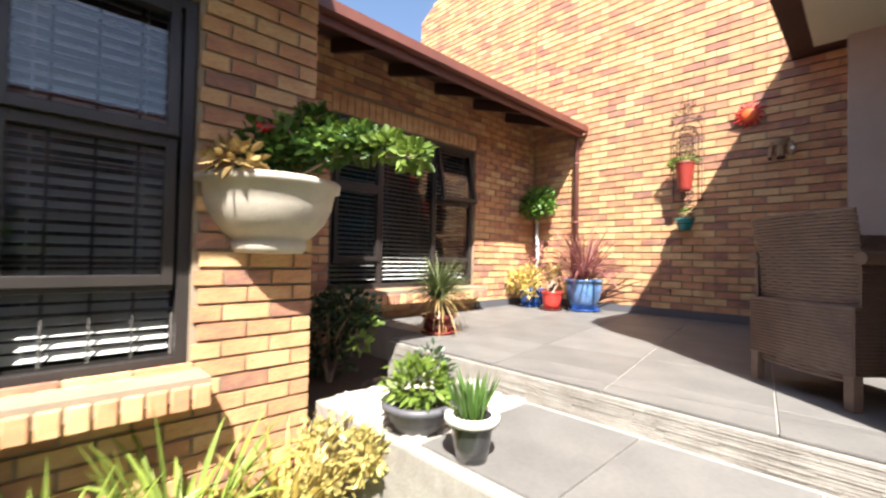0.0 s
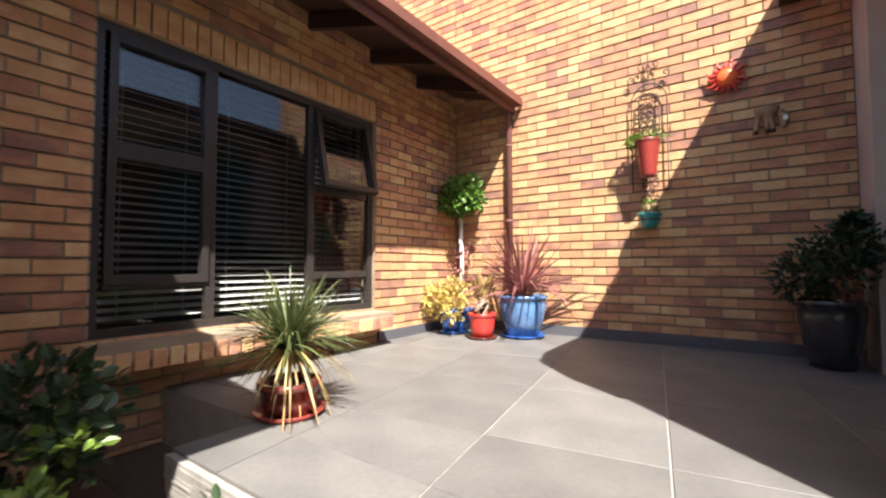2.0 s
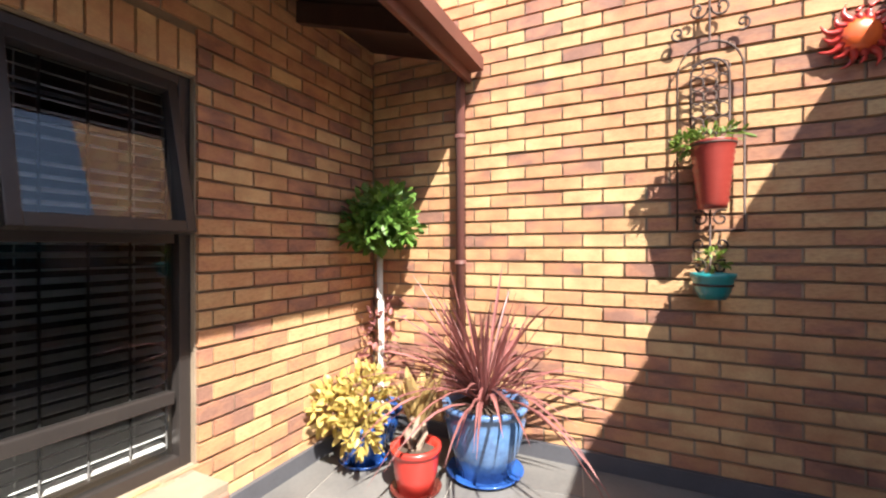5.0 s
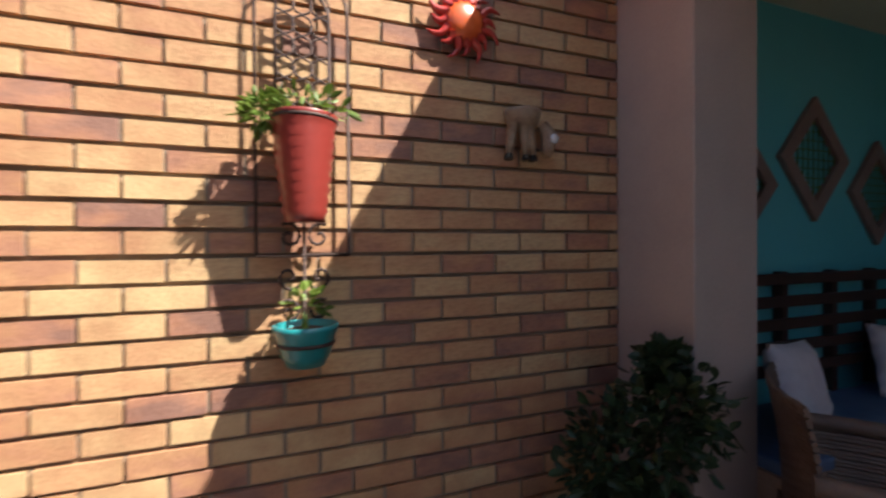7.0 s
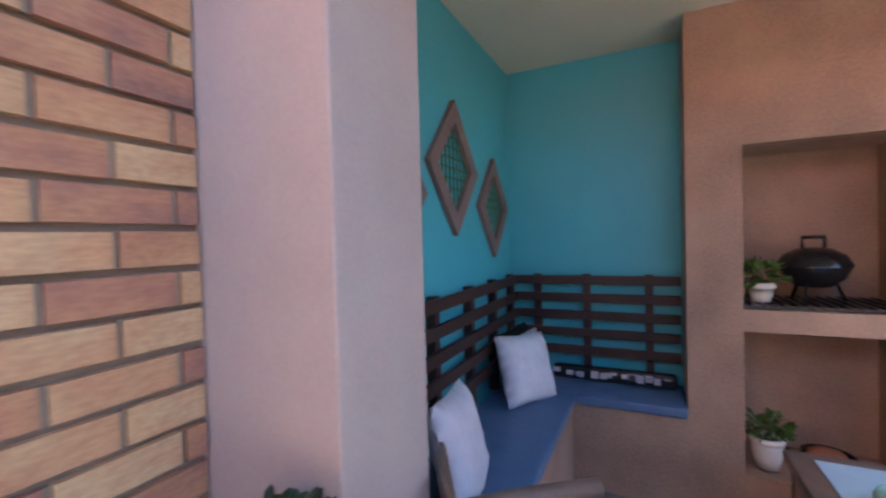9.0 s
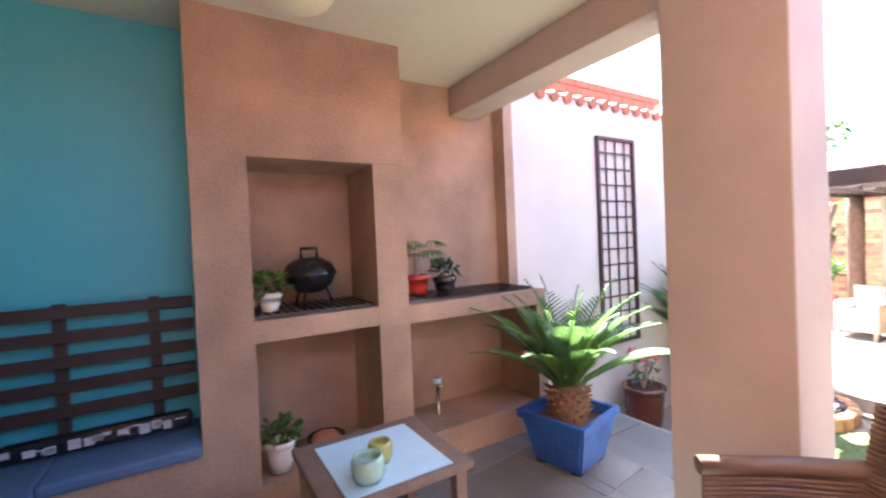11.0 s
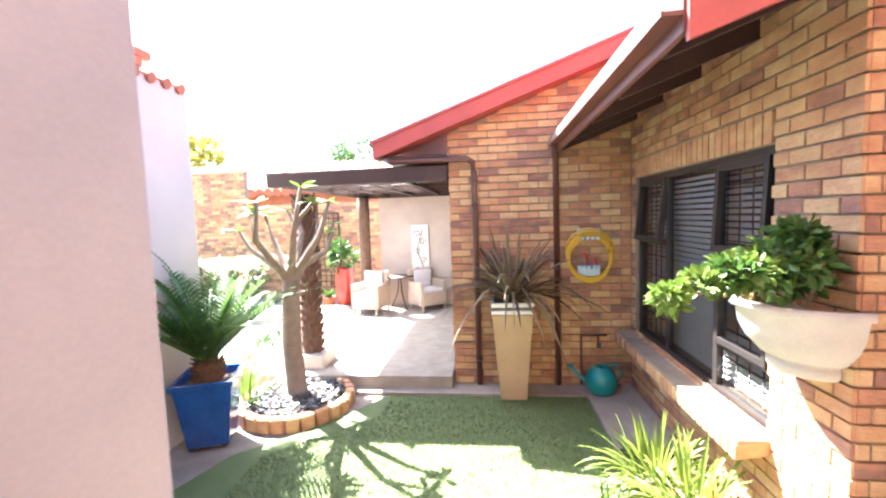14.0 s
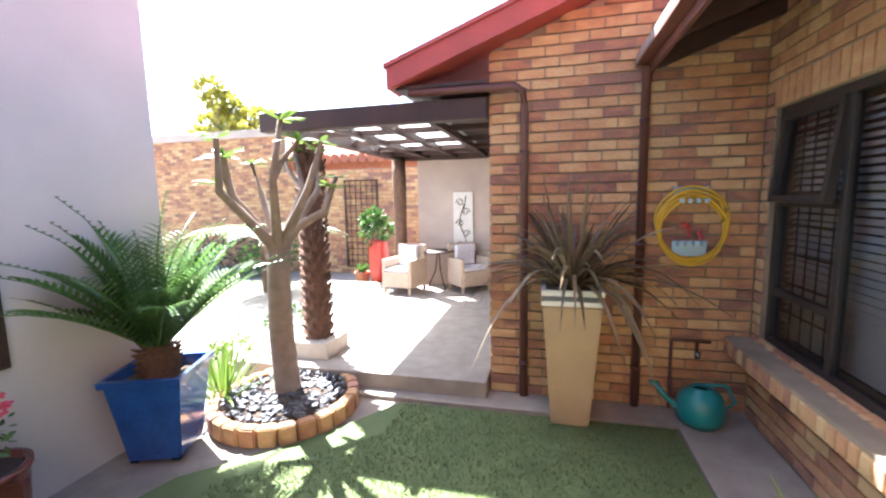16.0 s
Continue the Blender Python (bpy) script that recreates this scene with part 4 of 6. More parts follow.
def dark_shrub():
    rng = random.Random(16)
    ob = thing("shrub", "dark leafy shrub in the shaded bed under the window", "shrub", (-2.3, 1.55, -0.31))
    bm = bmesh.new()
    for i in range(9):
        a = i * 0.7
        add_tube(bm, [(0, 0, 0), (0.1 * math.cos(a), 0.1 * math.sin(a), 0.4), (0.3 * math.cos(a), 0.26 * math.sin(a), 0.6)], [0.018, 0.012, 0.006], 6)
    mesh_object("stems", bm, BARK, ob)
    leafy("leaves", DARKLEAF, rng, [((0, 0, 0.42), (0.4, 0.28, 0.32)), ((0.14, 0.05, 0.6), (0.3, 0.22, 0.16)), ((-0.2, 0, 0.3), (0.3, 0.26, 0.22))], 1300, 0.06, 0.034, ob)
    leafy("young_leaves", LIMELEAF, rng, [((0.42, 0.06, 0.52), (0.1, 0.08, 0.06)), ((0.5, -0.05, 0.4), (0.08, 0.08, 0.05))], 60, 0.06, 0.035, ob)


blue_cordyline()
red_succulent()
yellow_bush()
standard_tree()
yucca()
dark_shrub()


def wall_rack():
    ob = thing("plant_rack", "wrought-iron wall rack with scrolls and arched lattice", "plant rack", (-0.89, 5.575, 1.46))
    ob.scale.z = 1.1
    paths = []
    w = 0.155
    arch = [(w * math.cos(a), 0, 0.78 + w * math.sin(a)) for a in [math.pi * i / 12 for i in range(13)]]
    paths.append([(w, 0, 0.0), *arch, (-w, 0, 0.0)])
    paths.append([(-w, 0, 0), (w, 0, 0)])
    w2 = 0.09
    paths.append([(w2, 0, 0.42), *[(w2 * math.cos(math.pi * i / 10), 0, 0.76 + w2 * math.sin(math.pi * i / 10)) for i in range(11)], (-w2, 0, 0.42)])

    def scroll(cx, cz, r, s, flip=1):
        return [(cx + flip * r * (1 - k / 16) * math.cos(s + k * 0.55), 0, cz + r * (1 - k / 16) * math.sin(s + k * 0.55)) for k in range(15)]

    for f in (1, -1):
        paths += [scroll(f * 0.055, 1.1, 0.05, 3.1, f), scroll(f * 0.15, 1.0, 0.04, 4.2, f), scroll(f * 0.05, 0.06, 0.045, 1.0, f), scroll(f * 0.05, -0.07, 0.045, 3.6, f), scroll(f * 0.05, -0.18, 0.04, 1.0, f)]
    paths += [[(0, 0, -0.25), (0, 0, 0.3)], [(0, 0, 0.93), (0, 0, 1.2)]]
    tube("frame", IRON, paths, 0.006, ob, 6)
    lat = []
    for i in range(6):
        for j in range(3):
            cx, cz = -0.06 + 0.06 * j, 0.46 + i * 0.068
            lat.append([(cx + 0.034 * math.cos(a), 0, cz + 0.034 * math.sin(a)) for a in [2 * math.pi * k / 8 for k in range(9)]])
    tube("lattice", IRON, lat, 0.004, ob, 5)
    ring = [(0.104 * math.cos(a), -0.1 + 0.104 * math.sin(a), 0.4) for a in [2 * math.pi * k / 20 for k in range(21)]]
    ring2 = [(0.09 * math.cos(a), -0.1 + 0.09 * math.sin(a), -0.26) for a in [2 * math.pi * k / 18 for k in range(19)]]
    tube("holder", IRON, [ring, ring2], 0.006, ob, 6)


def hanging_red():
    rng = random.Random(21)
    ob = thing("hanging_pot", "ribbed rust-red metal pot with trailing plant in the rack", "plant pot", (-0.89, 5.475, 1.57))
    prof = [(0, 0), (0.066, 0)]
    for i in range(9):
        z = 0.02 + i * 0.035
        prof += [(0.066 + 0.0038 * i, z), (0.075 + 0.0038 * i, z + 0.017)]
    prof += [(0.106, 0.335), (0.111, 0.345), (0.1, 0.35), (0.094, 0.3)]
    lathe("pot", RUST, prof, ob)
    pot_soil(ob, 0.094, 0.31)
    leafy("leaves", LIMELEAF, rng, [((0, 0, 0.38), (0.14, 0.09, 0.05)), ((-0.12, 0.0, 0.35), (0.07, 0.05, 0.05))], 240, 0.048, 0.017, ob)


def hanging_teal():
    rng = random.Random(22)
    ob = thing("hanging_pot", "small teal pot with a sparse seedling on the rack", "plant pot", (-0.89, 5.475, 1.10))
    lathe("pot", TEALPOT, [(0, 0), (0.06, 0), (0.08, 0.04), (0.095, 0.1), (0.105, 0.12), (0.105, 0.135), (0.095, 0.135), (0.085, 0.09)], ob)
    pot_soil(ob, 0.088, 0.11)
    leafy("leaves", LIMELEAF, rng, [((0, 0, 0.2), (0.06, 0.05, 0.06))], 46, 0.04, 0.018, ob)


def sun_ornament():
    ob = thing("sun_ornament", "orange ceramic sun face wall ornament", "wall ornament", (-0.27, 5.6, 2.39))
    bm = bmesh.new()
    n = 16
    for i in range(n):
        a = 2 * math.pi * i / n
        r = 0.17 if i % 2 else 0.14
        pts = []
        for k in range(6):
            s = k / 5
            b = a + 0.16 * math.sin(s * 3.6)
            pts.append((math.cos(b) * (0.075 + (r - 0.075) * s), -0.02, math.sin(b) * (0.075 + (r - 0.075) * s)))
        add_tube(bm, pts, [0.02, 0.018, 0.016, 0.012, 0.008, 0.002], 6)
    mesh_object("ray", bm, REDGLAZE, ob)
    d = lathe("disc", ORANGE, [(0.0, 0.055), (0.05, 0.045), (0.08, 0.03), (0.09, 0.0)], ob)
    d.rotation_euler = (math.pi / 2, 0, 0)


def animal_plaque():
    """A painted clay ornament hung on the shaded brick: a rounded bowl-like body, three stubby legs and a small round tag."""
    ob = thing("wall_plaque", "painted beige clay wall ornament with stubby legs and dark feet", "wall ornament", (0.0, 5.6, 1.93))
    ob.scale = (0.85, 0.85, 0.85)
    body = lathe("body", CLAY, [(0.0, -0.075), (0.05, -0.065), (0.085, -0.03), (0.1, 0.02), (0.098, 0.035), (0.08, 0.03), (0.06, 0.0), (0.0, -0.02)], ob, at=(0, 0, 0.12), seg=20, half=True)
    body.rotation_euler = (0, 0, math.pi)
    for x, lean in ((-0.085, -0.012), (-0.01, 0.006), (0.025, 0.012)):
        bm = bmesh.new()
        add_tube(bm, [(x * 0.8, -0.035, 0.08), (x, -0.045, 0.0), (x + lean, -0.045, -0.075)], [0.03, 0.022, 0.018], 10)
        mesh_object("leg", bm, CLAY, ob)
        bm = bmesh.new()
        add_tube(bm, [(x + lean, -0.045, -0.074), (x + lean * 1.2, -0.048, -0.1)], [0.02, 0.024], 10)
        mesh_object("foot", bm, BLACKPOT, ob)
    bm = bmesh.new()
    add_tube(bm, [(0.1, -0.03, 0.09), (0.13, -0.045, 0.04), (0.125, -0.05, -0.03), (0.115, -0.05, -0.075)], [0.03, 0.04, 0.036, 0.02], 10)
    mesh_object("head", bm, CLAY, ob)
    d = lathe("tag", WHITEPOT, [(0.0, 0.008), (0.022, 0.006), (0.025, 0.0), (0.0, 0.0)], ob, seg=16)
    d.rotation_euler = (math.pi / 2, 0, 0)
    d.location = (0.135, -0.088, 0.01)


wall_rack()
hanging_red()
hanging_teal()
sun_ornament()
animal_plaque()


def wall_bowl():
    rng = random.Random(31)
    ob = thing("wall_planter", "half-round cast stone wall bowl planted with glossy shrub and flowers", "wall planter", (W1_X + 0.005, 0.76, 0.70))
    b = lathe("bowl", BOWLSTONE, [(0, 0), (0.17, 0), (0.19, 0.02), (0.195, 0.055), (0.185, 0.07), (0.23, 0.1), (0.29, 0.17), (0.325, 0.25), (0.34, 0.34), (0.37, 0.345), (0.37, 0.385), (0.345, 0.385), (0.32, 0.33), (0.0, 0.32)], ob, half=True, seg=26)
    b.rotation_euler = (0, 0, -math.pi / 2)
    leafy("leaves", GREENLEAF, rng, [((0.14, 0.02, 0.55), (0.16, 0.22, 0.14)), ((0.2, 0.16, 0.62), (0.15, 0.16, 0.12)), ((0.34, 0.14, 0.56), (0.15, 0.13, 0.09)), ((0.12, -0.08, 0.5), (0.14, 0.14, 0.1)), ((0.52, 0.22, 0.55), (0.13, 0.1, 0.06)), ((0.2, 0.16, 0.73), (0.08, 0.1, 0.05))], 1150, 0.062, 0.034, ob)
    leafy("tips", LIMELEAF, rng, [((0.22, 0.1, 0.62), (0.17, 0.2, 0.12)), ((0.46, 0.2, 0.57), (0.14, 0.1, 0.07)), ((0.68, 0.26, 0.52), (0.1, 0.07, 0.05)), ((0.84, 0.3, 0.46), (0.07, 0.06, 0.05))], 520, 0.06, 0.034, ob)
    leafy("pale_leaves", DRYLEAF, rng, [((0.18, -0.24, 0.44), (0.12, 0.1, 0.07))], 130, 0.07, 0.035, ob)
    tube("branch", BARK, [[(0.1, 0.02, 0.36), (0.4, 0.16, 0.5), (0.84, 0.3, 0.45)], [(0.1, 0, 0.36), (0.12, 0.05, 0.6)], [(0.1, 0.1, 0.36), (0.14, 0.25, 0.6)]], 0.008, ob, 6)
    leafy("flower", FLOWER, rng, [((0.26, 0.1, 0.58), (0.02, 0.02, 0.02)), ((0.22, -0.12, 0.62), (0.02, 0.02, 0.02))], 30, 0.035, 0.025, ob)


wall_bowl()


def strap_clump(at, label, seed, n, length, mat, droop=0.5, spread=1.15):
    ob = thing("strap_plant", label, "plant", at, group="strap-leaved plants by the wall")
    blades("leaves", mat, random.Random(seed), (0, 0, 0), n, length, 0.026, spread, droop, ob, 0.16, 0.03)


strap_clump((-1.22, 0.30, -0.52), "arching yellow-green strap-leaved plant under the bowl", 41, 90, 0.72, BLADELEAF)
strap_clump((-1.15, -0.12, -0.52), "arching strap-leaved plant beside the garden window", 42, 90, 0.66, BLADELEAF)
strap_clump((-1.2, 0.72, -0.52), "yellowing strap-leaved plant at the brick corner", 43, 70, 0.55, YELLOWLEAF)
structure(boxes("bed", SOIL, [(-1.59, -1.02, -0.6, 1.0, -0.6, -0.52), (-3.1, -1.57, 1.03, EDGE_Y - 0.03, -0.6, -0.3), (-3.1, EDGE_X - 0.01, EDGE_Y - 0.03, 2.34, -0.6, -0.3)], bevel=0.01), "dark soil planting bed along the house wall")
structure(boxes("pavement", PAVING, [(-1.59, -1.0, SOUTH_Y, -0.62, -0.6, -0.545), (-1.0, 2.4, -2.08, -1.75, -0.6, -0.542)]), "narrow paved path along the walls")


def small_pots():
    rng = random.Random(51)
    a = round_pot("flower_pot", "black pot with a pale rim and upright green stems", (-0.46, 1.16, LEDGE), BLACKPOT, 0.085, 0.065, 0.19, 0.022)
    lathe("collar", WHITEPOT, [(0.083, 0.165), (0.115, 0.17), (0.115, 0.195), (0.08, 0.195)], a)
    blades("leaves", GREENLEAF, rng, (0, 0, 0.17), 46, 0.22, 0.012, 0.5, 0.1, a, 0.06)
    b = round_pot("flower_pot", "low grey bowl pot with a succulent", (-0.84, 1.2, LEDGE), SKIRT, 0.16, 0.1, 0.15, 0.02)
    leafy("leaves", LIMELEAF, rng, [((0, 0, 0.22), (0.15, 0.15, 0.12))], 360, 0.06, 0.026, b)
    c = thing("succulent", "pale yellow succulent rosettes in the bed", "plant", (-1.2, 0.92, -0.52))
    leafy("leaves", PALESUCCULENT, rng, [((0, 0, 0.26), (0.2, 0.14, 0.16)), ((0.14, -0.1, 0.18), (0.14, 0.12, 0.12)), ((0.24, 0.06, 0.3), (0.12, 0.08, 0.1))], 620, 0.055, 0.028, c)
    # added clump: its dark leaves stand for a shadow pattern on the pale riser
    d = thing("shadow_leaf_clump", "small dark leaf clump added for a leafy shadow on the riser", "plant", (-1.38, 1.8, LEDGE))
    leafy("leaves", DARKLEAF, rng, [((0, 0, 0.12), (0.13, 0.1, 0.12))], 130, 0.05, 0.026, d)
    e = thing("rock", "small pale rock on the step", "rock", (-0.95, 1.7, LEDGE))
    lathe("stone", STONE, [(0, 0), (0.09, 0.01), (0.1, 0.06), (0.06, 0.12), (0, 0.13)], e, seg=12, wobble=0.5)


small_pots()


# ---- covered patio things ----
def wicker_chair(at, turn, label, mat, strands=True, h=0.86):
    """A high-backed woven chair; it faces its own +x."""
    ob = thing("wicker_chair", label, "chair", at, turn, "wicker chairs")
    ob.scale = (1.1, 1.1, 1.1)
    bm = bmesh.new()
    rows = int(h * 0.55 / 0.016)
    for side in (0,):
        for i in range(rows + 36):
            z = 0.12 + i * 0.016
            if z > h:
                break
            lean = -0.06 * ((z - 0.4) / 0.5) ** 2
            pts = []
            for k in range(13):
                a = -1 + 2 * k / 12
                pts.append((-0.25 + lean + 0.045 * a * a, 0.27 * a * (1 + 0.04 * (z - 0.5)), z + 0.004 * ((k + i) % 2)))
            add_tube(bm, pts, 0.0095, 5)
    mesh_object("backrest", bm, mat, ob)
    bm = bmesh.new()
    for s in (-1, 1):
        for i in range(20):
            z = 0.32 + i * 0.016
            add_tube(bm, [(-0.23, s * 0.27, z), (0.0, s * 0.285, z + 0.003 * (i % 2)), (0.24, s * 0.275, z)], 0.0095, 5)
        add_tube(bm, [(-0.24, s * 0.28, 0.65), (0.0, s * 0.29, 0.65), (0.25, s * 0.28, 0.645)], 0.03, 8)
    mesh_object("armrest", bm, mat, ob)
    bm = bmesh.new()
    for i in range(18):
        z = 0.16 + i * 0.016
        add_tube(bm, [(-0.26, -0.27, z), (0.25, -0.28, z), (0.26, 0.0, z), (0.25, 0.28, z), (-0.26, 0.27, z), (-0.26, -0.27, z)], 0.0095, 5)
    mesh_object("apron", bm, mat, ob)
    boxes("seat", mat, [(-0.25, 0.25, -0.26, 0.26, 0.4, 0.44)], ob, 0.012)
    boxes("leg", mat, [(x - 0.022, x + 0.022, y - 0.022, y + 0.022, 0, 0.4) for x in (-0.24, 0.23) for y in (-0.25, 0.25)], ob, 0.004)
    return ob


wicker_chair((0.6, 2.97, DECK), 49, "high-backed brown woven wicker chair beside the pillar", WICKER)
dark_chair = wicker_chair((1.0, 4.85, DECK), -50, "dark brown wicker chair at the patio table", WICKER)


def patio_table():
    ob = thing("patio_table", "low dark-topped patio table under a printed cloth", "table", (2.2, 3.72, DECK))
    boxes("top", WICKER, [(-0.33, 0.33, -0.36, 0.36, 0.44, 0.48)], ob, 0.01)
    boxes("leg", WICKER, [(x - 0.03, x + 0.03, y - 0.03, y + 0.03, 0, 0.44) for x in (-0.28, 0.28) for y in (-0.3, 0.3)], ob, 0.004)
    boxes("cloth", PALEBLUEPLASTIC, [(-0.3, 0.24, -0.26, 0.26, 0.481, 0.487)], ob, 0.002)


def table_jar(at, mat, r, h, label):
    ob = thing("jar", label, "jar", at)
    lathe("body", mat, [(0, 0), (r * 0.8, 0), (r, h * 0.3), (r, h * 0.8), (r * 0.86, h), (r * 0.76, h), (r * 0.86, h * 0.78), (r * 0.8, h * 0.5), (0, h * 0.45)], ob)


patio_table()
table_jar((2.0, 3.85, DECK + 0.487), glaze("mint_glaze", (0.35, 0.55, 0.45)), 0.075, 0.11, "mint green ceramic jar on the table")
table_jar((2.12, 3.74, DECK + 0.487), glaze("olive_glaze", (0.42, 0.42, 0.14)), 0.06, 0.1, "olive ceramic jar on the table")


def bench():
    ob = tagged(thing("corner_bench", "built-in L-shaped cement bench with blue seat cover", "bench"), kind="structure")
    boxes("base", CEMENT, [(0.9, 3.06, 5.12, 5.64, DECK, 0.545), (2.62, 3.06, 4.48, 5.12, DECK, 0.545)], ob)
    boxes("seat_cover", CUSHION, [(0.91, 3.05, 5.1, 5.6, 0.546, 0.605), (2.6, 3.05, 4.485, 5.1, 0.546, 0.605)], ob, 0.015)
    items = []
    for k in range(5):
        z = 0.76 + k * 0.125
        items += [(0.92, 2.98, 5.555, 5.58, z, z + 0.062), (2.985, 3.01, 4.49, 5.58, z, z + 0.062)]
    rail = boxes("slat", DARKWOOD, items, ob, 0.004)
    boxes("upright", DARKWOOD, [(x, x + 0.05, 5.582, 5.63, 0.605, 1.33) for x in (1.2, 1.65, 2.1, 2.5, 2.9)] + [(3.012, 3.055, y, y + 0.05, 0.605, 1.33) for y in (5.4, 5.05, 4.65)], ob)
    return ob


def pillow(at, rot, mat, label, s=0.42, stripes=False):
    ob = thing("pillow", label, "pillow", (0, 0, 0))
    ob.matrix_world = pose(*at, *rot)
    bm = bmesh.new()
    n = 12
    grid = {}
    for sgn in (1, -1):
        for i in range(n + 1):
            for j in range(n + 1):
                u, v = i / n * 2 - 1, j / n * 2 - 1
                edge = (1 - u ** 4) * (1 - v ** 4)
                grid[sgn, i, j] = bm.verts.new((u * s / 2 * (1 - 0.06 * (1 - abs(v))), sgn * 0.075 * edge ** 0.6 + 0.01 * noise.noise((u * 3, v * 3, sgn)), v * s / 2 * (1 - 0.06 * (1 - abs(u)))))
    for sgn in (1, -1):
        for i in range(n):
            for j in range(n):
                f = bm.faces.new([grid[sgn, a, b] for a, b in ((i, j), (i + 1, j), (i + 1, j + 1), (i, j + 1))])
                f.smooth = True
    bmesh.ops.remove_doubles(bm, verts=bm.verts, dist=0.001)
    bmesh.ops.recalc_face_normals(bm, faces=bm.faces)
    mesh_object("cover", bm, mat, ob)
    if stripes:
        bm = bmesh.new()
        for i in range(7):
            x = -s * 0.42 + i * s * 0.14
            for k in range(6):
                add_box(bm, x - 0.012, x + 0.012, -0.086, -0.06, -s * 0.4 + k * s * 0.14, -s * 0.4 + k * s * 0.14 + 0.03)
        mesh_object("pattern", bm, WHITECLOTH, ob)


bench()
pillow((2.42, 5.36, 0.8), (-20, 4, -28), WHITECLOTH, "white textured cushion leaning on the bench rail")
pillow((2.62, 5.46, 0.8), (-14, -3, -10), BLACK, "black and white patterned cushion on the bench", 0.4, True)
pillow((1.36, 5.34, 0.8), (-14, 4, 10), WHITECLOTH, "white cushion on the blue bench cover")


def bolster():
    rng = random.Random(60)
    ob = thing("bolster", "black and white patterned bolster along the bench", "pillow", (0, 0, 0))
    boxes("roll", BLACK, [(2.9, 2.98, 4.52, 5.3, 0.607, 0.7)], ob, 0.03)
    bm = bmesh.new()
    for i in range(26):
        y = 4.54 + rng.random() * 0.72
        add_box(bm, 2.893, 2.9, y, y + 0.03 + 0.02 * rng.random(), 0.63 + 0.04 * rng.random(), 0.655 + 0.03 * rng.random())
    mesh_object("pattern", bm, WHITECLOTH, ob)


bolster()


def diamond_frame(x, z, w, h):
    ob = thing("diamond_frame", "diamond-shaped greyish wooden wall frame with green centre", "wall frame", (x, 5.636, z), 0, "diamond frames on the turquoise wall")
    bm = bmesh.new()
    out = [(w, 0), (0, h), (-w, 0), (0, -h)]
    inn = [(p[0] * 0.68, p[1] * 0.68) for p in out]
    for i in range(4):
        j = (i + 1) % 4
        vs = [bm.verts.new((px, y, pz)) for y in (-0.03, 0) for px, pz in (out[i], out[j], inn[j], inn[i])]
        for q in ((0, 1, 2, 3), (7, 6, 5, 4), (0, 4, 5, 1), (2, 6, 7, 3)):
            bm.faces.new([vs[k] for k in q])
    bmesh.ops.recalc_face_normals(bm, faces=bm.faces)
    mesh_object("frame", bm, FRAMEWOOD, ob)
    bm = bmesh.new()
    for i in range(9):
        k = -0.6 + i * 0.15
        r = 0.68 - abs(k)
        if r > 0.05:
            add_box(bm, w * k - 0.003, w * k + 0.003, -0.014, -0.008, -h * r, h * r)
            add_box(bm, -w * r, w * r, -0.008, -0.003, h * k - 0.003, h * k + 0.003)
    mesh_object("lattice", bm, PALMLEAF, ob)


FRAMEWOOD = material("grey_brown_wood", (0.22, 0.16, 0.14), (0.16, 0.11, 0.10), rough=0.7, scale=8)
diamond_frame(2.0, 1.99, 0.32, 0.37)
diamond_frame(2.63, 1.81, 0.29, 0.335)
diamond_frame(1.37, 1.82, 0.29, 0.335)


def kettle_grill():
    ob = thing("kettle_grill", "round black kettle grill with lid inside the fireplace", "grill", (2.98, 3.83, 1.2))
    lathe("bowl", BLACK, [(0, 0.07), (0.08, 0.08), (0.14, 0.13), (0.165, 0.19), (0.168, 0.195)], ob)
    lathe("lid", BLACK, [(0.172, 0.196), (0.17, 0.205), (0.14, 0.26), (0.08, 0.295), (0.0, 0.305)], ob)
    tube("handle", BLACK, [[(-0.0, -0.05, 0.3), (0, -0.05, 0.36), (0, 0.05, 0.36), (0, 0.05, 0.3)]], 0.012, ob)
    tube("leg", CHROME, [[(0.1 * math.cos(a), 0.1 * math.sin(a), 0.1), (0.14 * math.cos(a), 0.14 * math.sin(a), 0.0)] for a in (0.5, 2.6, 4.7)], 0.008, ob)


kettle_grill()


def shelf_plant(at, pot, r, h, label, mat, seed, kind="leafy", size=0.1):
    rng = random.Random(seed)
    ob = round_pot("potted_plant", label, at, pot, r, r * 0.75, h, 0.008)
    if kind == "palm":
        tube("stem", BARK, [[(0, 0, h * 0.7), (0.01, 0, h + 0.14)]], 0.02, ob)
        bm, tones = bmesh.new(), []
        for i in range(14):
            a = i * 2.4
            hub = Vector((0.02 * math.cos(a), 0.02 * math.sin(a), h + 0.14))
            tip = hub + Vector((0.11 * math.cos(a), 0.11 * math.sin(a), 0.06 + 0.05 * math.sin(i)))
            for k in range(9):
                b = a + (k - 4) * 0.32
                tones += [rng.random()] * add_blade(bm, tip, (math.cos(b), math.sin(b), 0.25), 0.13, 0.012, 0.6, 3)
        o = tagged(mesh_object("leaves", bm, mat, ob), kind="stuff")
        set_tone(o, tones)
    else:
        leafy("leaves", mat, rng, [((0, 0, h + size * 0.5), (size, size, size * 0.7))], 120, size * 0.6, size * 0.28, ob)


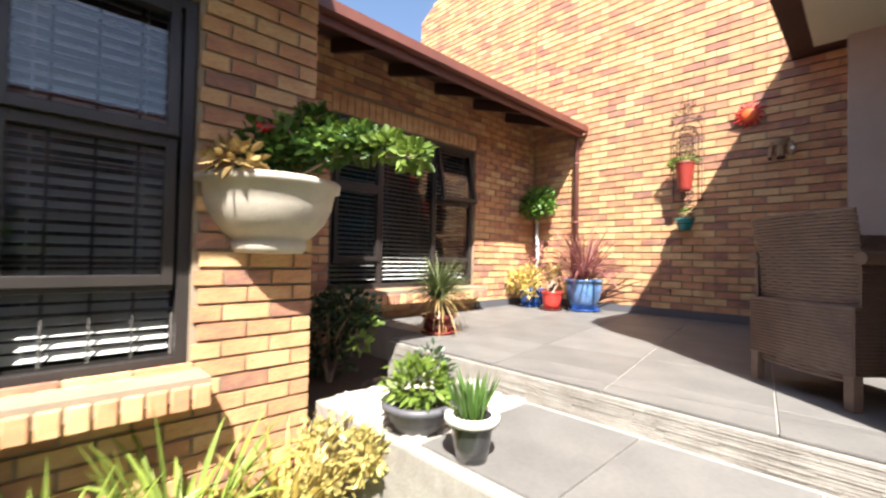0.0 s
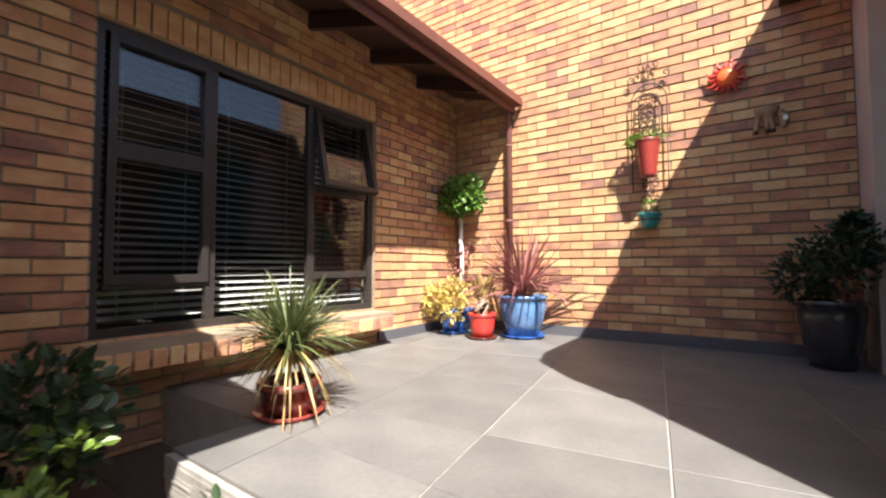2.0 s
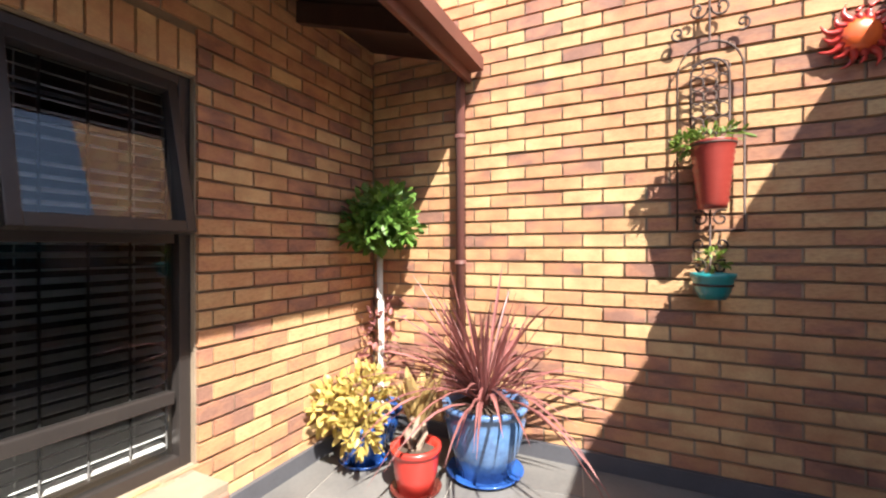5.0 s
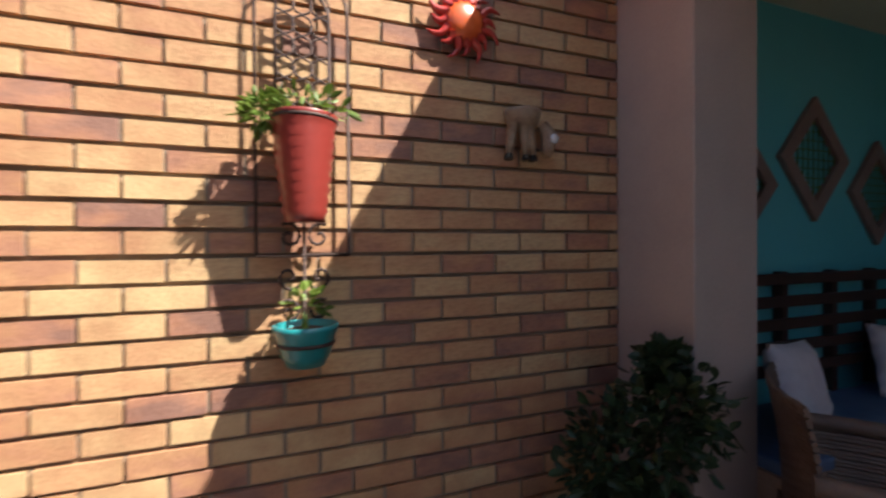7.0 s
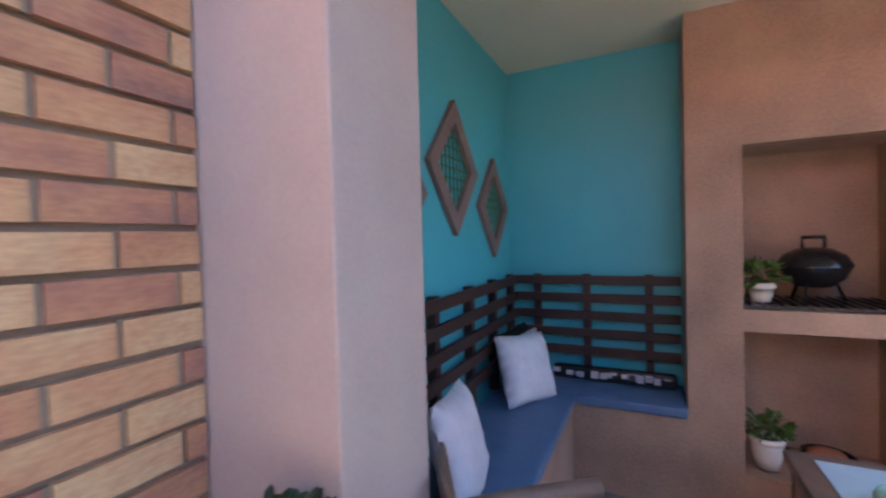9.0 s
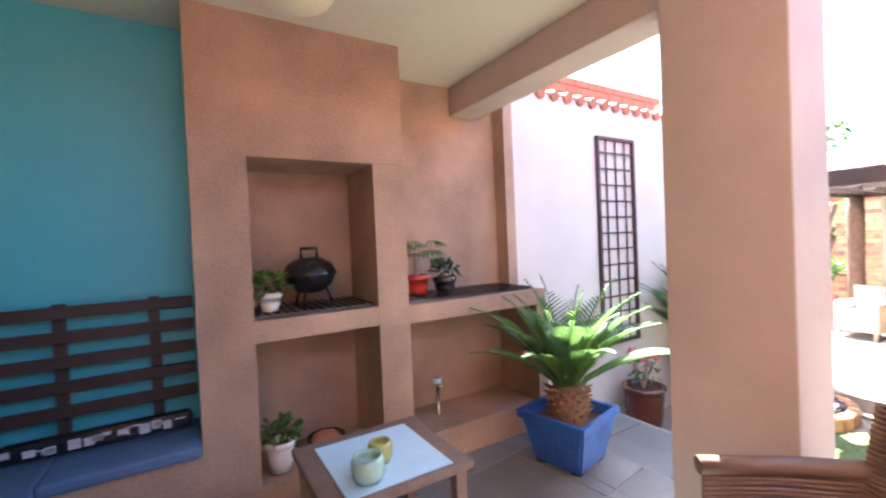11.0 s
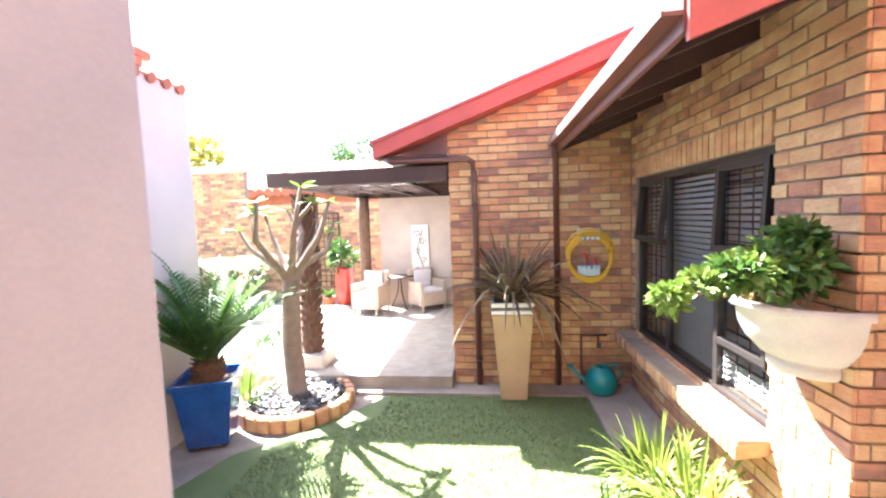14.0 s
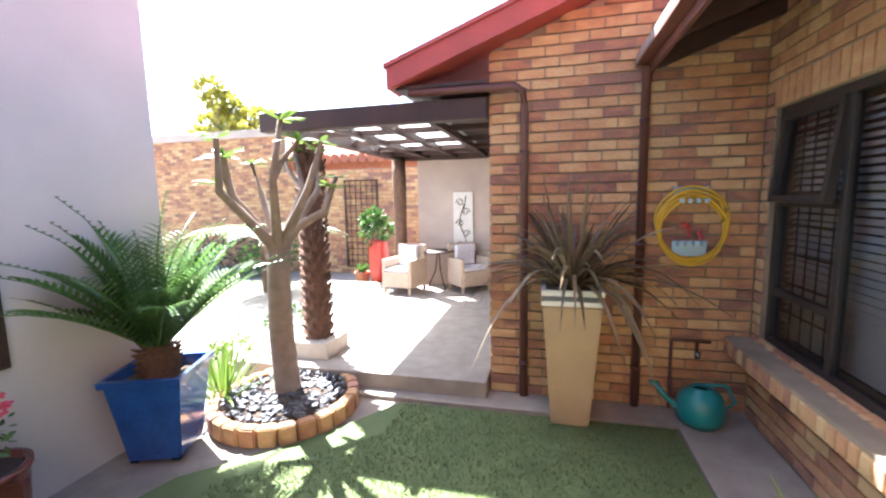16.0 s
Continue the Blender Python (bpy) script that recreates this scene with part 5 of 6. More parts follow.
shelf_plant((2.84, 4.1, 1.19), WHITEPOT, 0.06, 0.12, "white and tan pot with a small green plant", GREENLEAF, 71)
shelf_plant((2.95, 3.06, 1.179), REDGLAZE, 0.085, 0.15, "red clay pot with a small fan palm on the counter", GREENLEAF, 72, "palm")
shelf_plant((2.93, 2.84, 1.179), BLACKPOT, 0.085, 0.12, "round black pot with a small plant on the counter", DARKLEAF, 73)
shelf_plant((2.84, 4.08, 0.242), WHITEPOT, 0.08, 0.19, "ribbed white pot with a succulent on the lower shelf", GREENLEAF, 74)


def bowl_of_wood():
    ob = thing("coal_bowl", "black bowl with wood chips on the lower shelf", "bowl", (2.95, 3.78, 0.242))
    lathe("bowl", BLACK, [(0, 0), (0.06, 0), (0.11, 0.05), (0.125, 0.09), (0.118, 0.09), (0.1, 0.05), (0, 0.03)], ob)
    lathe("chips", TERRA, [(0.1, 0.07), (0.06, 0.11), (0, 0.13)], ob, seg=12, wobble=0.4)


bowl_of_wood()


def water_tap():
    ob = thing("tap", "small steel tap in the lower niche", "tap", (3.0, 2.9, 0.242))
    tube("spout", CHROME, [[(0, 0, 0), (0, 0, 0.2), (-0.05, 0, 0.22)]], 0.014, ob)
    lathe("knob", PALEBLUEPLASTIC, [(0, 0.24), (0.035, 0.24), (0.035, 0.27), (0, 0.27)], ob)


water_tap()


def ceiling_lamp():
    ob = thing("ceiling_lamp", "round cream glass dome ceiling lamp, unlit", "lamp", (1.95, 4.1, 2.67))
    lathe("dome", material("opal_glass", (0.75, 0.68, 0.5), (0.7, 0.63, 0.47), rough=0.3, bump=0), [(0.0, -0.14), (0.08, -0.13), (0.16, -0.09), (0.2, -0.03), (0.205, 0.0)], ob)
    tube("rod", CHROME, [[(0, 0, 0), (0, 0, 0.2)]], 0.012, ob)
    lathe("rim", CHROME, [(0.205, -0.02), (0.215, -0.015), (0.215, 0.0), (0.2, 0.0)], ob)


ceiling_lamp()


def pier_bush():
    rng = random.Random(75)
    ob = round_pot("potted_bush", "tall dark pot with a dark glossy bush by the pier", (0.3, 5.26, DECK), BLACKPOT, 0.19, 0.13, 0.48, 0.02)
    leafy("leaves", DARKLEAF, rng, [((0, 0, 0.72), (0.26, 0.22, 0.22)), ((0.1, -0.05, 0.85), (0.2, 0.2, 0.18)), ((-0.15, 0, 0.65), (0.18, 0.18, 0.18)), ((0.14, 0.02, 1.0), (0.08, 0.08, 0.09))], 1300, 0.055, 0.032, ob)


pier_bush()


# ---- garden things ----
def cycad(at, turn, label, pot_w, pot_h, fronds, length, seed, pot_bottom=0.72):
    rng = random.Random(seed)
    ob = thing("potted_cycad", label, "potted palm", at, turn, "cycads in blue square pots")
    bm = bmesh.new()
    rings = []
    for r, z in ((pot_w * pot_bottom, 0.02), (pot_w * 0.97, pot_h - 0.06), (pot_w * 1.04, pot_h - 0.05), (pot_w * 1.06, pot_h), (pot_w * 0.92, pot_h), (pot_w * 0.88, pot_h - 0.08)):
        rings.append([bm.verts.new((r * sx, r * sy, z)) for sx, sy in ((1, 1), (-1, 1), (-1, -1), (1, -1))])
    for a, b in zip(rings, rings[1:]):
        for k in range(4):
            bm.faces.new((a[k], a[(k + 1) % 4], b[(k + 1) % 4], b[k]))
    bm.faces.new(rings[0])
    bm.faces.new(rings[-1]).material_index = 1
    bmesh.ops.recalc_face_normals(bm, faces=bm.faces)
    bmesh.ops.bevel(bm, geom=[e for e in bm.edges if abs(e.verts[0].co.z - e.verts[1].co.z) > 0.1], offset=0.015, segments=2, affect='EDGES')
    mesh_object("pot", bm, [BLUEGLAZE, SOIL], ob)
    boxes("foot", BLACK, [(x - 0.03, x + 0.03, y - 0.03, y + 0.03, -0.0, 0.03) for x in (-pot_w * 0.55, pot_w * 0.55) for y in (-pot_w * 0.55, pot_w * 0.55)], ob)
    bm = bmesh.new()
    add_tube(bm, [(0, 0, pot_h - 0.1), (0, 0, pot_h + 0.05), (0, 0, pot_h + 0.17)], [0.13, 0.14, 0.09], 14)
    for i in range(70):
        a, z = i * 2.4, pot_h - 0.05 + 0.2 * i / 70
        d = Vector((math.cos(a), math.sin(a), 0.5))
        add_tube(bm, [Vector((0.11 * math.cos(a), 0.11 * math.sin(a), z)), Vector((0.11 * math.cos(a), 0.11 * math.sin(a), z)) + d * 0.055], [0.018, 0.004], 5)
    mesh_object("trunk", bm, PALMBARK, ob)
    bm, tones = bmesh.new(), []
    for i in range(fronds):
        a = i * 2.399 + rng.uniform(-0.2, 0.2)
        tilt = 0.1 + 0.85 * (i / fronds) + rng.uniform(-0.08, 0.08)
        L = length * rng.uniform(0.85, 1.1)
        flat = Vector((math.cos(a), math.sin(a), 0))
        start = Vector((0, 0, pot_h + 0.15)) + flat * 0.05
        side = flat.cross(Vector((0, 0, 1)))
        t0 = rng.random()
        pts = []
        for k in range(29):
            s = k / 28
            ang = tilt + 0.75 * s * s
            pts.append((start if not pts else pts[-1] + (flat * math.sin(ang) + Vector((0, 0, math.cos(ang)))) * L / 28))
        for k in range(2, 29):
            s = k / 28
            d = (pts[k] - pts[k - 1]).normalized()
            up = side.cross(d)
            w = 0.2 * L * math.sin(min(1, s * 1.15 + 0.1) * math.pi) ** 0.6 + 0.02
            for f in (1, -1):
                way = side * f * 0.85 + d * 0.62 + up * 0.25
                tones += [t0 * 0.6 + 0.4 * rng.random()] * add_blade(bm, pts[k], way, w, 0.026, 0.12, 2)
        n0 = len(bm.faces)
        add_tube(bm, pts[::4], [0.009, 0.008, 0.007, 0.006, 0.005, 0.004, 0.003, 0.002], 5)
        tones += [t0] * (len(bm.faces) - n0)
    o = tagged(mesh_object("fronds", bm, PALMLEAF, ob), kind="stuff")
    bm = None
    set_tone(o, (tones + [0.5] * len(o.data.polygons))[:len(o.data.polygons)])
    return ob


cycad((2.24, 2.3, DECK), 12, "blue glazed square pot with a cycad palm on the patio", 0.24, 0.36, 26, 0.8, 81)
cycad((2.86, -0.62, LAWN_Z), 20, "tall blue glazed square pot with a sago cycad by the lawn", 0.26, 0.66, 36, 1.18, 82, 0.7)


def maroon_flowers():
    rng = random.Random(83)
    ob = round_pot("flower_pot", "maroon glazed pot with pink crown-of-thorns flowers", (2.92, 0.42, LAWN_Z), MAROON, 0.2, 0.16, 0.5, 0.02)
    tube("stem", BARK, [[(0, 0, 0.45), (0.05 * math.cos(a), 0.05 * math.sin(a), 0.62), (0.12 * math.cos(a), 0.12 * math.sin(a), 0.8 + 0.05 * math.sin(5 * a))] for a in (0, 1.2, 2.4, 3.6, 4.8)], 0.011, ob, 6)
    leafy("leaves", GREENLEAF, rng, [((0, 0, 0.68), (0.15, 0.15, 0.14))], 90, 0.05, 0.025, ob)
    leafy("flowers", PINK, rng, [((0.12 * math.cos(a), 0.12 * math.sin(a), 0.84 + 0.03 * math.sin(5 * a)), (0.04, 0.04, 0.03)) for a in (0, 1.2, 2.4, 3.6, 4.8)] + [((0.08, 0, 0.66), (0.05, 0.05, 0.04))], 110, 0.035, 0.03, ob)


maroon_flowers()


def wall_trellis(at, turn, w, h, cols, rows, label):
    ob = thing("trellis", label, "trellis", at, turn)
    items = [(-w / 2, -w / 2 + 0.035, -0.035, 0, 0, h), (w / 2 - 0.035, w / 2, -0.035, 0, 0, h), (-w / 2, w / 2, -0.034, -0.001, h - 0.035, h), (-w / 2, w / 2, -0.034, -0.001, 0, 0.035)]
    items += [(-w / 2 + w * i / cols - 0.009, -w / 2 + w * i / cols + 0.009, -0.02, -0.008, 0.03, h - 0.03) for i in range(1, cols)]
    items += [(-w / 2 + 0.03, w / 2 - 0.03, -0.03, -0.019, h * i / rows - 0.009, h * i / rows + 0.009) for i in range(1, rows)]
    boxes("frame", DARKWOOD, items, ob, 0.002)


wall_trellis((3.195, 0.4, 0.36), -90, 0.64, 2.27, 4, 13, "dark timber square trellis on the pale wall")
wall_trellis((4.6, -7.98, -0.4), 180, 0.9, 2.2, 6, 14, "brown trellis on the boundary wall")


def ring_planter():
    ob = thing("ring_planter", "low round brick-edged planter with dark gravel", "planter", (2.36, -1.42, LAWN_Z))
    n = 26
    unit = bpy.data.meshes.new("edge_brick")
    bm = bmesh.new()
    add_box(bm, -0.05, 0.05, -0.068, 0.068, -0.03, 0.13)
    bmesh.ops.bevel(bm, geom=list(bm.edges), offset=0.012, segments=2, affect='EDGES')
    bm.to_mesh(unit)
    bm.free()
    unit.materials.append(BRICK)
    for i in range(n):
        a = 2 * math.pi * i / n
        b = new("brick", unit)
        b.parent = ob
        b.matrix_local = pose(0.6 * math.cos(a), 0.6 * math.sin(a), 0, 0, 0, math.degrees(a))
    lathe("gravel", SOIL, [(0, 0.12), (0.3, 0.11), (0.56, 0.08)], ob, seg=24, wobble=0.05)
    bm, rng, tones = bmesh.new(), random.Random(84), []
    for i in range(420):
        a, r = rng.uniform(0, 6.28), 0.53 * math.sqrt(rng.random())
        s = rng.uniform(0.012, 0.028)
        add_box(bm, -s, s, -s * 0.8, s * 0.8, -s * 0.5, s * 0.5, m=pose(r * math.cos(a), r * math.sin(a), 0.12, rng.uniform(-30, 30), rng.uniform(-30, 30), rng.uniform(0, 90)))
    tagged(mesh_object("pebbles", bm, SKIRT, ob), kind="stuff")


ring_planter()


def frangipani():
    rng = random.Random(85)
    ob = thing("frangipani_tree", "bare-branched frangipani tree with a few young leaves", "tree", (2.4, -1.5, LAWN_Z + 0.08))
    bm = bmesh.new()
    add_tube(bm, [(0, 0, 0), (0.03, 0.0, 0.6), (0.0, 0.02, 1.15), (-0.02, 0.0, 1.45)], [0.125, 0.11, 0.1, 0.1], 14)
    tips = []
    for i in range(9):
        a = i * 0.7 + rng.uniform(-0.2, 0.2)
        r, h = rng.uniform(0.3, 0.72), rng.uniform(1.9, 2.5)
        p1 = Vector((0.35 * r * math.cos(a), 0.35 * r * math.sin(a), 1.55))
        p2 = Vector((0.9 * r * math.cos(a), 0.9 * r * math.sin(a), 1.5 + (h - 1.5) * 0.5))
        tip = Vector((1.05 * r * math.cos(a + 0.15), 1.05 * r * math.sin(a + 0.15), h))
        add_tube(bm, [(0, 0, 1.35), p1, p2, tip], [0.065, 0.044, 0.03, 0.019], 9)
        tips.append(tip)
        if i % 2:
            t2 = p2 + Vector((0.22 * math.cos(a + 1.2), 0.22 * math.sin(a + 1.2), 0.3))
            add_tube(bm, [p2, (p2 + t2) / 2 + Vector((0.03, 0, 0)), t2], [0.028, 0.023, 0.017], 8)
            tips.append(t2)
    mesh_object("trunk", bm, BARK, ob)
    bm, tones = bmesh.new(), []
    for t in tips:
        for k in range(7):
            a = rng.uniform(0, 6.28)
            tones += [rng.random()] * add_leaf(bm, t, (math.cos(a), math.sin(a), rng.uniform(0.1, 0.7)), rng.uniform(0.14, 0.24), 0.06, (-math.sin(a), math.cos(a), 0), 0.25)
    o = tagged(mesh_object("leaves", bm, LIMELEAF, ob), kind="stuff")
    set_tone(o, tones)


frangipani()


def palm_trunk():
    ob = thing("palm_trunk", "rough-barked palm trunk standing in a square planter", "palm", (2.56, -2.35, LAWN_Z))
    bm = bmesh.new()
    add_tube(bm, [(0, 0, 0), (0, 0, 1.2), (0.02, 0, 2.5)], [0.15, 0.12, 0.11], 12)
    for i in range(230):
        a, z = i * 2.4, 0.05 + 2.4 * i / 230
        p = Vector((0.12 * math.cos(a), 0.12 * math.sin(a), z))
        add_tube(bm, [p, p + Vector((math.cos(a) * 0.05, math.sin(a) * 0.05, 0.07))], [0.03, 0.012], 5)
    mesh_object("trunk", bm, PALMBARK, ob)
    boxes("planter", BOWLSTONE, [(-0.24, 0.24, -0.24, 0.24, 0.0, 0.34)], ob, 0.02)


palm_trunk()


def tree_fern(at, label, seed, n, length, z):
    rng = random.Random(seed)
    ob = thing("tree_fern", label, "fern", at)
    tube("trunk", PALMBARK, [[(0, 0, 0), (0, 0, z)]], 0.1, ob)
    bm, tones = bmesh.new(), []
    for i in range(n):
        a = i * 2.4
        flat = Vector((math.cos(a), math.sin(a), 0))
        side = Vector((-flat.y, flat.x, 0))
        t0 = rng.random()
        for k in range(2, 22):
            s = k / 21
            p = Vector((0, 0, z)) + flat * length * s + Vector((0, 0, 0.55 * s - 0.65 * s * s))
            w = 0.26 * length * math.sin(math.pi * min(1, s + 0.08)) + 0.03
            for f in (1, -1):
                tones += [t0] * add_blade(bm, p, side * f + flat * 0.45, w, 0.045, 0.15, 2)
    o = tagged(mesh_object("fronds", bm, LIMELEAF, ob), kind="stuff")
    set_tone(o, tones)


tree_fern((5.2, -5.0, LAWN_Z), "sunlit tree fern with wide arching fronds", 86, 16, 1.5, 1.3)


def low_bush(at, label, mat, seed, r, count, size=0.06):
    ob = thing("bush", label, "bush", at)
    leafy("leaves", mat, random.Random(seed), [((0, 0, r * 0.7), (r, r, r * 0.7)), ((r * 0.6, 0.1, r * 0.5), (r * 0.6, r * 0.6, r * 0.5))], count, size, size * 0.5, ob)


low_bush((3.35, -2.0, LAWN_Z), "low yellow-green bush beside the planter", LIMELEAF, 87, 0.3, 500)
low_bush((3.5, -3.2, LAWN_Z), "low green bush on the sunlit lawn", GREENLEAF, 88, 0.3, 400)
low_bush((6.8, -7.4, LAWN_Z), "green bush in front of the brick wall", GREENLEAF, 89, 0.7, 500, 0.12)
low_bush((8.4, -7.6, LAWN_Z), "green bush below the tall brick wall", DARKLEAF, 90, 0.8, 500, 0.12)
blade_clump = thing("grass_clump", "spiky green grass clump behind the blue pot", "plant", (2.95, -1.3, LAWN_Z))
blades("leaves", LIMELEAF, random.Random(91), (0, 0, 0.02), 70, 0.75, 0.02, 0.9, 0.3, blade_clump, 0.1)


def tall_planter():
    rng = random.Random(92)
    ob = thing("tall_planter", "tall tapered buff planter with banded rim and bronze flax", "planter", (-0.15, -1.74, LAWN_Z))
    bm = bmesh.new()
    rings = []
    for r, z in ((0.15, 0.0), (0.225, 1.02)):
        rings.append([bm.verts.new((r * sx, r * sy, z)) for sx, sy in ((1, 1), (-1, 1), (-1, -1), (1, -1))])
    for k in range(4):
        bm.faces.new((rings[0][k], rings[0][(k + 1) % 4], rings[1][(k + 1) % 4], rings[1][k]))
    bm.faces.new(rings[0])
    bm.faces.new(rings[1])
    bmesh.ops.recalc_face_normals(bm, faces=bm.faces)
    bmesh.ops.bevel(bm, geom=list(bm.edges), offset=0.012, segments=2, affect='EDGES')
    mesh_object("body", bm, TALLPOT, ob)
    boxes("rim", WHITEPOT, [(-0.235, 0.235, -0.235, 0.235, 1.02, 1.06), (-0.235, 0.235, -0.235, 0.235, 1.1, 1.145)], ob, 0.006)
    boxes("band", BLACKPOT, [(-0.23, 0.23, -0.23, 0.23, 1.061, 1.099)], ob)
    boxes("soil", SOIL, [(-0.2, 0.2, -0.2, 0.2, 1.1, 1.148)], ob)
    blades("leaves", BRONZELEAF, rng, (0, 0, 1.13), 130, 1.12, 0.042, 1.2, 0.6, ob, 0.12)


tall_planter()


def hose_reel():
    rng = random.Random(93)
    ob = thing("garden_hose", "yellow garden hose coiled on a pale blue wall holder", "garden hose", (-1.1, SOUTH_Y + 0.005, 1.08))
    paths = []
    for k in range(9):
        r = 0.27 + rng.uniform(-0.025, 0.02)
        paths.append([((r * 0.95 + 0.01 * math.sin(3 * a + k)) * math.cos(a), 0.03 + 0.012 * (k % 3) + 0.02, (r * 1.05) * math.sin(a) - 0.01 * k % 3) for a in [2 * math.pi * i / 40 for i in range(41)]])
    tube("coil", YELLOW, paths, 0.0095, ob, 7)
    items = [(-0.13, 0.13, 0.0, 0.025, 0.17, 0.3), (-0.13, 0.13, 0.0, 0.025, -0.28, -0.15)]
    items += [(x, x + 0.03, 0.025, 0.1, 0.165, 0.2) for x in (-0.11, -0.05, 0.01, 0.07)]
    items += [(x, x + 0.03, 0.025, 0.1, -0.185, -0.15) for x in (-0.11, -0.05, 0.01, 0.07)]
    boxes("holder", PALEBLUEPLASTIC, items, ob, 0.004)
    tube("nozzle", REDGLAZE, [[(0.02, 0.07, -0.12), (0.03, 0.08, -0.03), (0.08, 0.09, 0.0)], [(-0.07, 0.07, -0.13), (-0.05, 0.07, -0.06)]], 0.018, ob, 8)


hose_reel()


def watering_can():
    ob = thing("watering_can", "teal plastic watering can on the path", "watering can", (-1.18, -1.86, -0.545), 180)
    lathe("body", TEALPOT, [(0, 0), (0.14, 0.0), (0.175, 0.06), (0.18, 0.16), (0.15, 0.25), (0.08, 0.3), (0.07, 0.31), (0.05, 0.29)], ob)
    tube("spout", TEALPOT, [[(-0.12, 0, 0.08), (-0.24, 0, 0.18), (-0.34, 0, 0.3)]], 0.022, ob)
    lathe("rose", TEALPOT, [(0, 0), (0.02, 0), (0.045, 0.03), (0.0, 0.04)], ob, at=(-0.35, 0, 0.29))
    tube("handle", TEALPOT, [[(0.16, 0, 0.1), (0.25, 0, 0.2), (0.18, 0, 0.33), (0.02, 0, 0.33)]], 0.014, ob)


def garden_tap():
    ob = thing("garden_tap", "rusty standpipe with garden tap on the brick wall", "tap", (-1.0, SOUTH_Y + 0.03, LAWN_Z))
    tube("pipe", PIPE, [[(0, 0, 0), (0, 0, 0.62), (-0.3, 0, 0.62)], [(-0.2, 0, 0.62), (-0.2, 0.0, 0.5)]], 0.014, ob)
    lathe("valve", CHROME, [(0, 0), (0.02, 0), (0.025, 0.05), (0, 0.05)], ob, at=(-0.2, 0.02, 0.48))


watering_can()
garden_tap()


# ---- pergola seats ----
def tub_chair(at, turn, label):
    ob = thing("armchair", label, "armchair", at, turn, "pale armchairs under the pergola")
    boxes("base", PALEWICKER, [(-0.28, 0.28, -0.28, 0.28, 0.12, 0.4)], ob, 0.03)
    boxes("armrest", PALEWICKER, [(-0.28, 0.26, -0.32, -0.24, 0.12, 0.62), (-0.28, 0.26, 0.24, 0.32, 0.12, 0.62)], ob, 0.03)
    boxes("backrest", PALEWICKER, [(-0.34, -0.25, -0.3, 0.3, 0.12, 0.86)], ob, 0.035)
    boxes("leg", PALEWICKER, [(x - 0.02, x + 0.02, y - 0.02, y + 0.02, 0, 0.13) for x in (-0.26, 0.24) for y in (-0.27, 0.27)], ob)
    boxes("seat", WHITECLOTH, [(-0.24, 0.27, -0.235, 0.235, 0.4, 0.46)], ob, 0.025)
    boxes("cushion", WHITECLOTH, [(-0.24, -0.12, -0.2, 0.2, 0.46, 0.84)], ob, 0.04)


tub_chair((2.62, -5.45, STOEP), 75, "pale woven armchair with cushion under the pergola")
tub_chair((1.45, -5.75, STOEP), 130, "pale woven armchair with dark cushion by the wall")


def bistro_table():
    ob = thing("bistro_table", "small round dark metal table between the armchairs", "table", (2.05, -5.8, STOEP))
    lathe("top", IRON, [(0, 0.7), (0.3, 0.7), (0.31, 0.71), (0.3, 0.725), (0, 0.725)], ob)
    tube("leg", IRON, [[(0.02 * math.cos(a), 0.02 * math.sin(a), 0.7), (0.06 * math.cos(a), 0.06 * math.sin(a), 0.35), (0.22 * math.cos(a), 0.22 * math.sin(a), 0)] for a in (0.3, 2.4, 4.5)], 0.012, ob)


